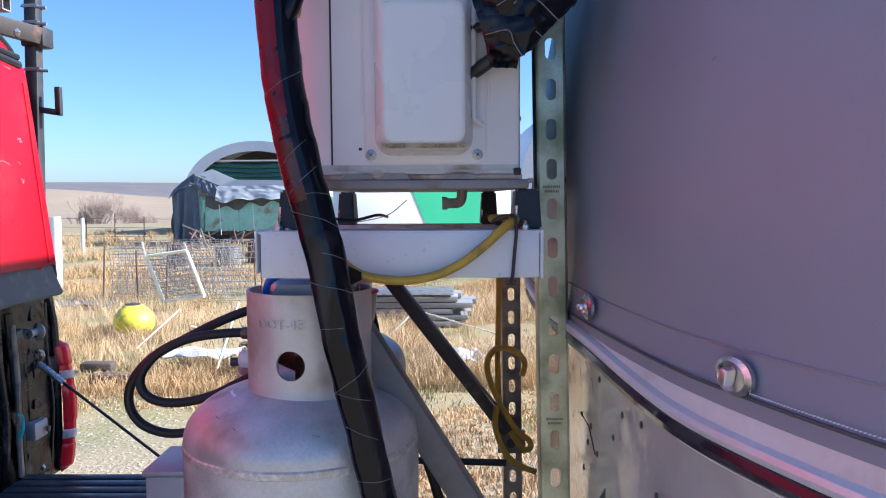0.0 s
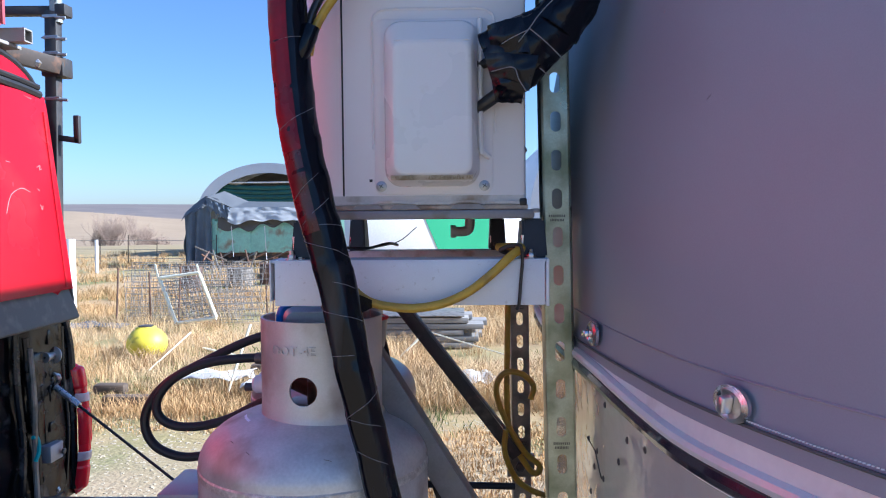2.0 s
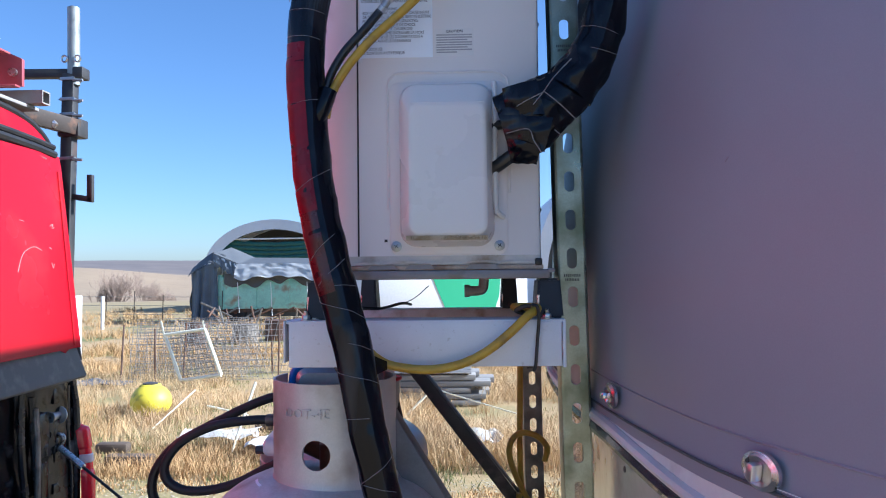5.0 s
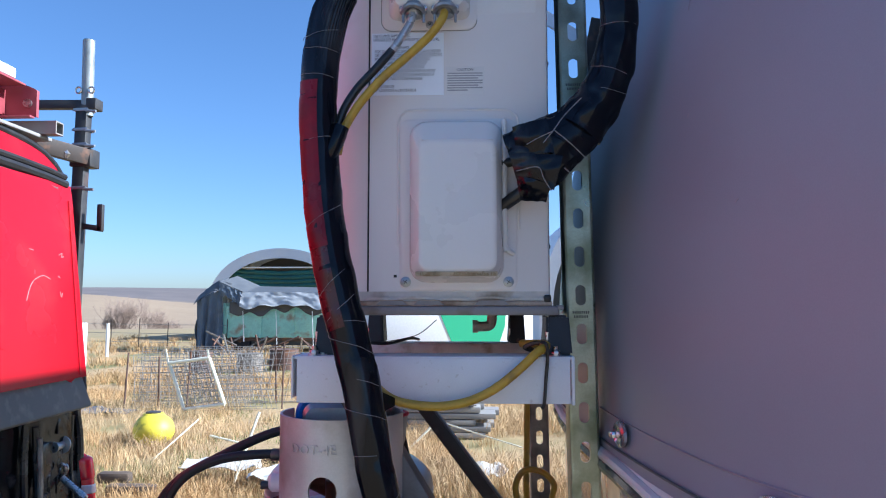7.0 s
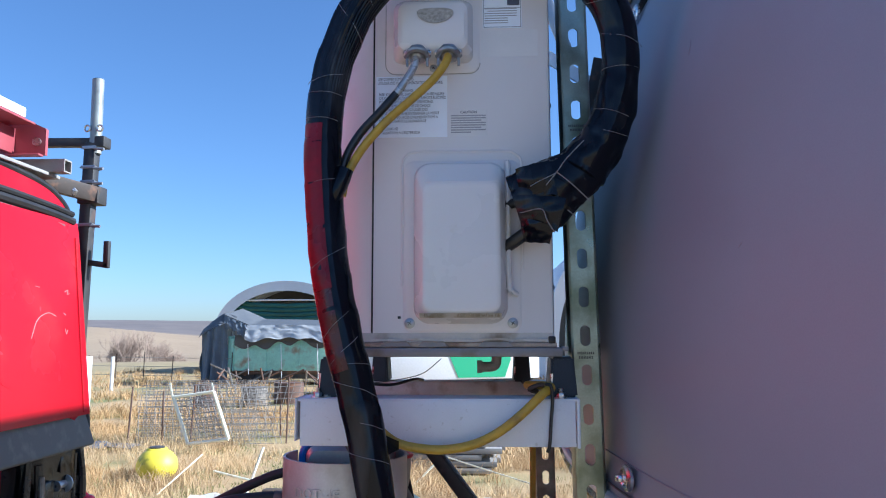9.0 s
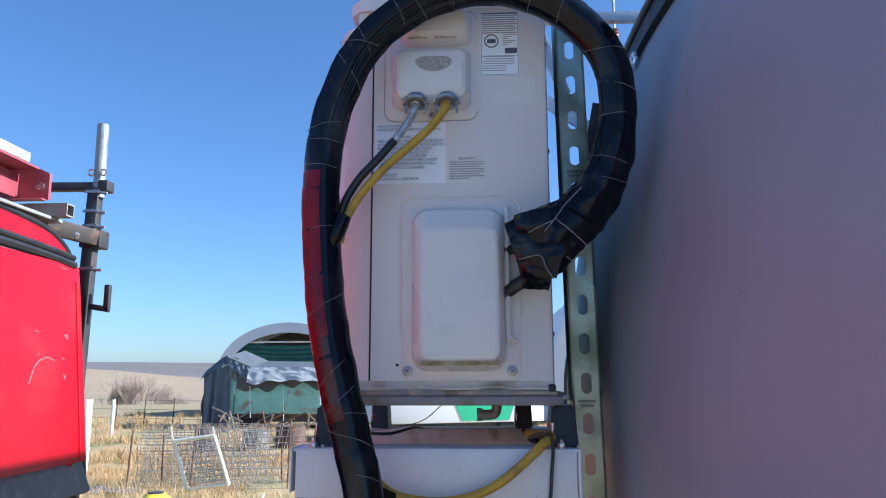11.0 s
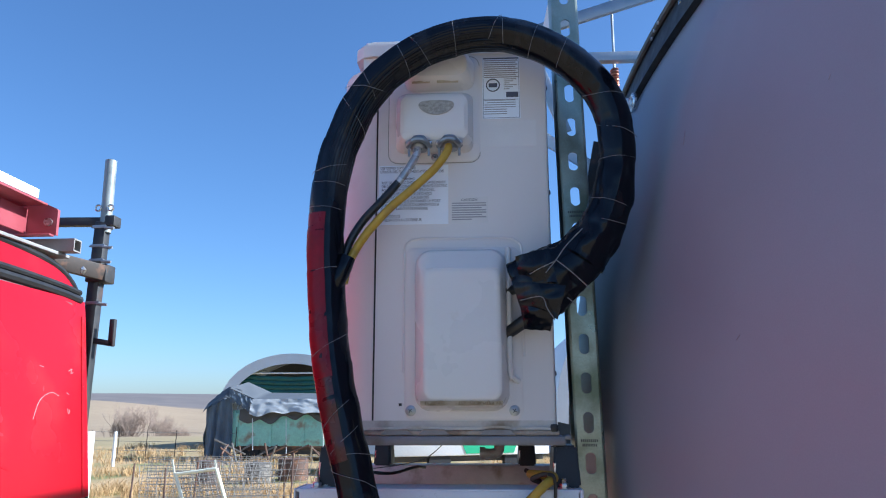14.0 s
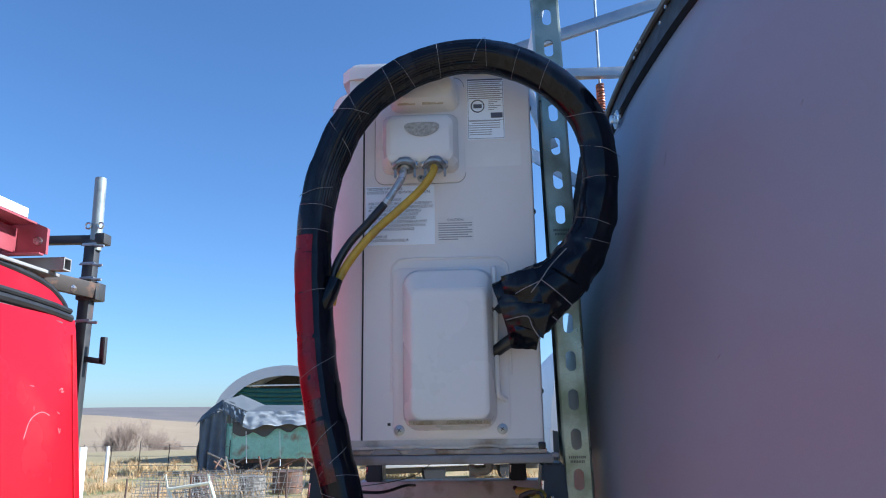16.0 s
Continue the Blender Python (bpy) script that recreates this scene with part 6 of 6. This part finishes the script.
part("tarp_cap", thick(grid(B(), tarp_cap, 24, 10), 0.01), TARP_GREY, wagon, "grey-blue tarp corner folded to a peak")
part("tarp_side", thick(grid(B(), lambda a, b: (-9.20 + 0.84 * a + 0.05 * b * math.sin(a * 9), 24.46 + 0.10 * math.sin(a * 19 + 2 * b) * (0.35 + 0.65 * b) + 0.04 * noise.noise(Vector((a * 6, b * 3, 8))), 1.66 + 0.42 * a - b * (1.55 + 0.45 * a + 0.12 * noise.noise(Vector((a * 9, 1, 3))))), 40, 16), 0.01), TARP_BLUE, wagon, "dark blue tarp hanging in folds")
part("tarp_side", thick(grid(B(), lambda a, b: (-9.22 + 0.06 * math.sin(b * 7), 24.5 + 1.6 * a + 0.08 * noise.noise(Vector((a * 6, b * 3, 5))), 1.72 + 0.3 * a - 1.5 * b), 16, 12), 0.01), TARP_BLUE, wagon)
for x, z0 in ((-6.5, 0.1), (-5.3, 0.1), (-7.6, 0.35)):
    part("tie_rope", rod(B(), (x, 24.28, 1.35), (x + 0.05, 24.3, z0), 0.012, 5), WHITE_STEEL, wagon)
for x in (-7.8, -4.9):
    for y in (24.8, 26.2):
        w = part("wheel", lathe(B(), [(0.18, -0.1), (0.34, -0.1), (0.36, -0.05), (0.36, 0.05), (0.34, 0.1), (0.18, 0.1)], (x, y, 0.36), 24, "y"), RUBBER, wagon)
        part("rim", lathe(B(), [(0.04, -0.11), (0.175, -0.06), (0.175, 0.06), (0.04, 0.11)], (x, y, 0.36), 16, "y"), RUST_IRON, w)
for k in range(22):
    x, y = -8.6 + 4.6 * random.random(), 22.4 + 1.6 * random.random()
    a = random.uniform(0, 6.3)
    l = 0.4 + 0.8 * random.random()
    z = 0.05 + 0.5 * random.random()
    single("scrap_bar", rod(B(), (x - l * math.cos(a) / 2, y - 0.1, max(0.02, z - 0.2 - 0.25 * random.random())), (x + l * math.cos(a) / 2, y + 0.2 * math.sin(a), z + 0.35 * random.random()), 0.03, 6), random.choice((RUST_IRON, RUST_IRON, WIRE, ZINC_DULL)), "rusty length of scrap iron in front of the wagon", "scrap iron", "scrap pile")
for x, y, w, h, m in ((-6.1, 16.5, 0.5, 0.55, RUST_IRON), (-5.2, 17.2, 0.6, 0.45, BLUE_PLASTIC), (-4.6, 18.0, 0.7, 0.5, RUST_IRON)):
    t = thing("scrap_drum", (x, y, 0), "dented drum standing in the scrap pile", "drum", "scrap pile")
    part("drum_body", lathe(B(), [(w / 2, 0), (w / 2, h * 0.3), (w / 2 + 0.015, h * 0.33), (w / 2, h * 0.36), (w / 2, h * 0.97), (w / 2 + 0.01, h)], (x, y, 0), 24), m if m is RUST_IRON else ZINC_DULL, t)


def hoop_shelter(name, cx, y0, y1, R, rise, base, label, curtain):
    """A fabric-covered arch building with an open end towards -y."""
    t = thing(name, (cx, (y0 + y1) / 2, 0), label, "shelter", "hoop shelters")

    def arch(k, r):
        a = math.pi * k
        return cx - r * math.cos(a), base + (rise - base) * math.sin(a) ** 0.9 * r / R
    part("cover", thick(grid(B(), lambda u, v: (arch(u, R)[0], y0 + (y1 - y0) * v, arch(u, R)[1]), 36, 12), 0.04), FABRIC_WHITE, t, "white fabric cover")
    part("end_band", thick(grid(B(), lambda u, v: (arch(u, R - 0.42 * v)[0], y0 - 0.02, arch(u, R - 0.42 * v)[1] - 0.1 * v), 36, 2), 0.03), FABRIC_WHITE, t)
    part("side_wall", box(B(), (cx - R - 0.05, y0, 0), (cx - R + 0.05, y1, base + 0.05)), FABRIC_WHITE, t)
    part("side_wall", box(B(), (cx + R - 0.05, y0, 0), (cx + R + 0.05, y1, base + 0.05)), FABRIC_WHITE, t)
    # added dark sheet; its colour stands for the shade inside the shelter
    part("inner_wall", thick(grid(B(), lambda u, v: (arch(u, R - 0.2)[0], y0 + 3.2, base * 0 + arch(u, R - 0.2)[1] * v), 30, 10), 0.03), SHADE_AND_NET, t, "dark sheet standing for the shade inside")
    if curtain:
        zc = base + (rise - base) * 0.40
        for k in range(4):
            part("rolled_curtain", sweep(B(), [(cx - R * 0.74 + R * 1.48 * s, y0 + 0.25, zc + 0.55 - 0.19 * k - 0.14 * math.sin(math.pi * s) + 0.03 * noise.noise(Vector((s * 9, k, 0)))) for s in np.linspace(0, 1, 30)], 0.11, 8), FABRIC_GREEN, t, "dark green rolled curtain")
        part("crossbar", rod(B(), (cx - R * 0.58, y0 + 0.15, zc + 0.66), (cx + R * 0.58, y0 + 0.15, zc + 0.66), 0.035, 8), WHITE_STEEL, t)
    for k in (0.25, 0.5, 0.75):
        part("hoop", sweep(B(), [(arch(u, R - 0.1)[0], y0 + 3 * k, arch(u, R - 0.1)[1]) for u in np.linspace(0, 1, 25)], 0.04, 6), GALV, t)
    return t


hoop_shelter("hoop_shelter", -8.4, 32.0, 42.0, 3.13, 3.98, 1.5, "white fabric hoop shelter with a rolled green curtain", True)
hoop_shelter("hoop_shelter", 8.0, 27.0, 45.0, 5.6, 6.6, 1.2, "large white hoop shelter behind the trailer", False)
van = thing("white_box_trailer", (-0.8, 20.6, 0.0), "white box trailer with a green slanted panel", "box trailer")
part("box_body", box(B(), (-3.0, 20.0, 0.45), (1.6, 22.0, 1.95), 0.03), WHITE_STEEL, van)
bm = B()
quad = [(-1.42, 1.93), (-0.80, 0.5), (0.55, 0.5), (0.72, 0.95), (0.76, 1.4), (0.66, 1.93)]
f0 = [bm.verts.new((x, 19.982, z)) for x, z in quad]
f1 = [bm.verts.new((x, 19.998, z)) for x, z in quad]
bm.faces.new(f0), bm.faces.new(f1[::-1])
for k in range(6):
    bm.faces.new((f0[k], f0[(k + 1) % 6], f1[(k + 1) % 6], f1[k]))
bmesh.ops.recalc_face_normals(bm, faces=bm.faces)
part("green_panel", bm, PANEL_GREEN, van, "bright green slanted side panel")
van.rotation_euler = (0, 0, radians(22))
part("chassis", box(B(), (-2.8, 20.2, 0.30), (1.5, 21.8, 0.449), 0.01), DARKBAR, van)
for x in (-1.5, 0.6):
    part("wheel", lathe(B(), [(0.15, -0.09), (0.29, -0.09), (0.31, -0.05), (0.31, 0.05), (0.29, 0.09), (0.15, 0.09)], (x, 20.15, 0.31), 24, "y"), RUBBER, van)

# stack of timber and sheets in the grass
for k in range(5):
    for j in range(2):
        x0 = -1.25 + 0.12 * (k % 2) + 0.05 * j
        single("grey_board", box(B(), (x0, 8.9 + 0.32 * j, 0.02 + 0.075 * k), (x0 + 1.38 - 0.06 * (k % 3), 9.2 + 0.32 * j, 0.085 + 0.075 * k), 0.006), GREY_WOOD, "weathered grey board in a low stack", "board", "board stack")
single("sheet_metal", box(B(), (-1.2, 8.85, 0.405), (0.02, 9.65, 0.417), 0.003), ZINC_DULL, "pale metal sheet lying on the board stack", "sheet")
for a, b, r in (((-0.75, 8.0, 0.02), (-0.42, 8.1, 0.33), 0.014), ((-0.5, 8.2, 0.36), (0.62, 7.6, 0.12), 0.008), ((-2.15, 6.6, 0.0), (-1.98, 6.8, 0.62), 0.012), ((-3.3, 7.6, 0.02), (-2.95, 7.9, 0.38), 0.009), ((-3.0, 8.4, 0.12), (-2.5, 8.3, 0.03), 0.012)):
    single("pale_stick", rod(B(), a, b, r, 6), WHITE_WOOD, "bleached stick poking out of the dry grass", "stick", "sticks")
for x, y, w, s in ((0.10, 6.6, 0.34, 1), (-2.35, 6.9, 0.7, 2), (-1.75, 6.5, 0.4, 3)):
    bm = grid(B(), lambda u, v: (x + w * (u - 0.5) + 0.05 * noise.noise(Vector((v * 3, s, 0))), y + 0.35 * (v - 0.5), 0.05 + 0.16 * (1 + noise.noise(Vector((u * 3.2, v * 3, s)))) * (0.7 if s == 1 else 0.5)), 12, 8)
    single("plastic_litter", thick(bm, 0.006), PAPER, "crumpled white plastic sheet caught in the grass", "litter", "litter")
for x, y, l in ((-3.1, 6.15, 0.42), (-2.2, 7.5, 0.5), (-3.4, 6.6, 0.3)):
    single("old_timber", box(B(), (x, y, 0.0), (x + l, y + 0.12, 0.10), 0.03), DARK_WOOD, "dark rotten timber lying in the grass", "timber", "old timbers")
single("black_sheet", thick(grid(B(), lambda u, v: (-5.9 + 0.9 * u, 10.6 + 0.4 * v, 0.03 + 0.08 * abs(noise.noise(Vector((u * 4, v * 3, 7))))), 10, 6), 0.006), TARP_BLUE, "dark plastic sheet on the ground", "sheet")


# ---- grass, gravel, bushes ----
def blades(name, count, region, hmin, hmax, width, material, label, mask):
    V, F = [], []
    made = 0
    while made < count:
        x, y = random.uniform(region[0], region[1]), region[2] + (region[3] - region[2]) * random.random() ** 1.3
        if noise.noise(Vector((x * 0.55, y * 0.55, mask))) + 0.25 * noise.noise(Vector((x * 2.2, y * 2.2, mask))) < 0.0:
            continue
        cx, cy = x, y
        for _ in range(random.randint(5, 11)):
            bx, by = cx + random.gauss(0, 0.05), cy + random.gauss(0, 0.05)
            h = random.uniform(hmin, hmax)
            a = random.uniform(0, 2 * math.pi)
            w = width * random.uniform(0.6, 1.3)
            lean = h * random.uniform(0.15, 1.0)
            la = random.uniform(0, 2 * math.pi)
            dx, dy = lean * math.cos(la), lean * math.sin(la)
            n = len(V)
            V += [(bx - w * math.cos(a), by - w * math.sin(a), 0), (bx + w * math.cos(a), by + w * math.sin(a), 0),
                  (bx + dx * 0.4 + w * 0.8 * math.cos(a), by + dy * 0.4 + w * 0.8 * math.sin(a), h * 0.6), (bx + dx * 0.4 - w * 0.8 * math.cos(a), by + dy * 0.4 - w * 0.8 * math.sin(a), h * 0.6),
                  (bx + dx, by + dy, h * random.uniform(0.75, 1.0))]
            F += [(n, n + 1, n + 2, n + 3), (n + 3, n + 2, n + 4)]
            made += 1
    me = bpy.data.meshes.new(name)
    me.from_pydata(V, [], F)
    me.materials.append(material)
    return tagged(new(name, me), label, "grass", kind="stuff")


blades("dry_grass", 80000, (-8, 4.5, 5.8, 16), 0.05, 0.20, 0.0022, STRAW, "matted dry straw-coloured grass", 1)
blades("dry_grass", 24000, (-6, 4.5, 6.6, 13), 0.08, 0.28, 0.0019, STRAW_PALE, "taller bleached grass stalks", 5)
blades("dry_grass", 26000, (-16, 6, 14, 34), 0.08, 0.32, 0.006, STRAW, "dry grass further off by the wagon", 9)
blades("green_grass", 30000, (-8, 4, 5.2, 22), 0.03, 0.09, 0.0028, GRASS_GREEN, "thin green grass coming through", 14)
blades("straw_litter", 30000, (-4.2, 2.2, 3.4, 7.0), 0.012, 0.055, 0.0035, STRAW, "short dry straw litter over the gravel", 22)
blades("dry_grass", 15000, (-1.7, 2.4, 6.0, 11), 0.12, 0.38, 0.0024, STRAW_PALE, "tall bleached grass by the board stack", 31)
V, F = [], []
for _ in range(7000):
    x, y = random.uniform(-3.6, 1.6), 3.2 + 2.6 * random.random() ** 1.1
    s = random.uniform(0.004, 0.013)
    n = len(V)
    r = [Vector((random.uniform(0.6, 1.3) * s * q[0], random.uniform(0.6, 1.3) * s * q[1], s * q[2])) for q in ((-1, -1, 0), (1, -1, 0), (1, 1, 0), (-1, 1, 0), (-0.7, -0.6, 0.45), (0.7, -0.6, 0.5), (0.6, 0.7, 0.4), (-0.7, 0.6, 0.5))]
    ca, sa = math.cos(n), math.sin(n)
    V += [(x + p.x * ca - p.y * sa, y + p.x * sa + p.y * ca, p.z - 0.002) for p in r]
    F += [tuple(n + i for i in f) for f in ((0, 1, 5, 4), (1, 2, 6, 5), (2, 3, 7, 6), (3, 0, 4, 7), (4, 5, 6, 7))]
me = bpy.data.meshes.new("gravel")
me.from_pydata(V, [], F)
me.materials.append(STONE)
tagged(new("gravel", me), "loose pale limestone gravel", "gravel", kind="stuff")


def bare_bush(x, y, h, seed):
    rnd = random.Random(seed)
    z = height(x, y)
    t = thing("bare_bush", (x, y, z), "leafless brown bush on the stubble field", "bush", "bare bushes")
    segs = []

    def grow(p, d, l, r, depth):
        q = p + d * l
        segs.append((p, q, r))
        if depth == 0:
            return
        for _ in range(rnd.randint(2, 4)):
            nd = (d + Vector((rnd.gauss(0, 0.33), rnd.gauss(0, 0.33), rnd.gauss(0.22, 0.25)))).normalized()
            grow(p + d * l * rnd.uniform(0.5, 1), nd, l * rnd.uniform(0.55, 0.85), r * 0.62, depth - 1)
    for _ in range(5):
        grow(Vector((x + rnd.gauss(0, h * 0.12), y + rnd.gauss(0, h * 0.12), z - 0.1)), Vector((rnd.gauss(0, 0.25), rnd.gauss(0, 0.25), 1)).normalized(), h * 0.36, h * 0.0095, 5)
    V, F = [], []
    for p, q, r in segs:
        d = (q - p).normalized()
        a = d.orthogonal().normalized()
        b = d.cross(a)
        n = len(V)
        for c, k in ((p, 1.0), (q, 0.6)):
            V += [tuple(c + (a * math.cos(w) + b * math.sin(w)) * r * k) for w in (0, 2.09, 4.19)]
        F += [(n + i, n + (i + 1) % 3, n + 3 + (i + 1) % 3, n + 3 + i) for i in range(3)]
    me = bpy.data.meshes.new("crown")
    me.from_pydata(V, [], F)
    me.materials.append(TWIG)
    hang(new("crown", me), t)


for k in range(16):
    s = random.random()
    bare_bush(-61.0 + 10.5 * s + random.gauss(0, 0.4), 119 + 6 * random.random(), (4.4 + 5.2 * math.sin(math.pi * min(1, s + 0.08))) * random.uniform(0.66, 0.95), k)
for x, y, h in ((-78, 135, 2.4), (-44, 140, 2.2), (-40, 150, 2.5)):
    bare_bush(x, y, h, int(x))
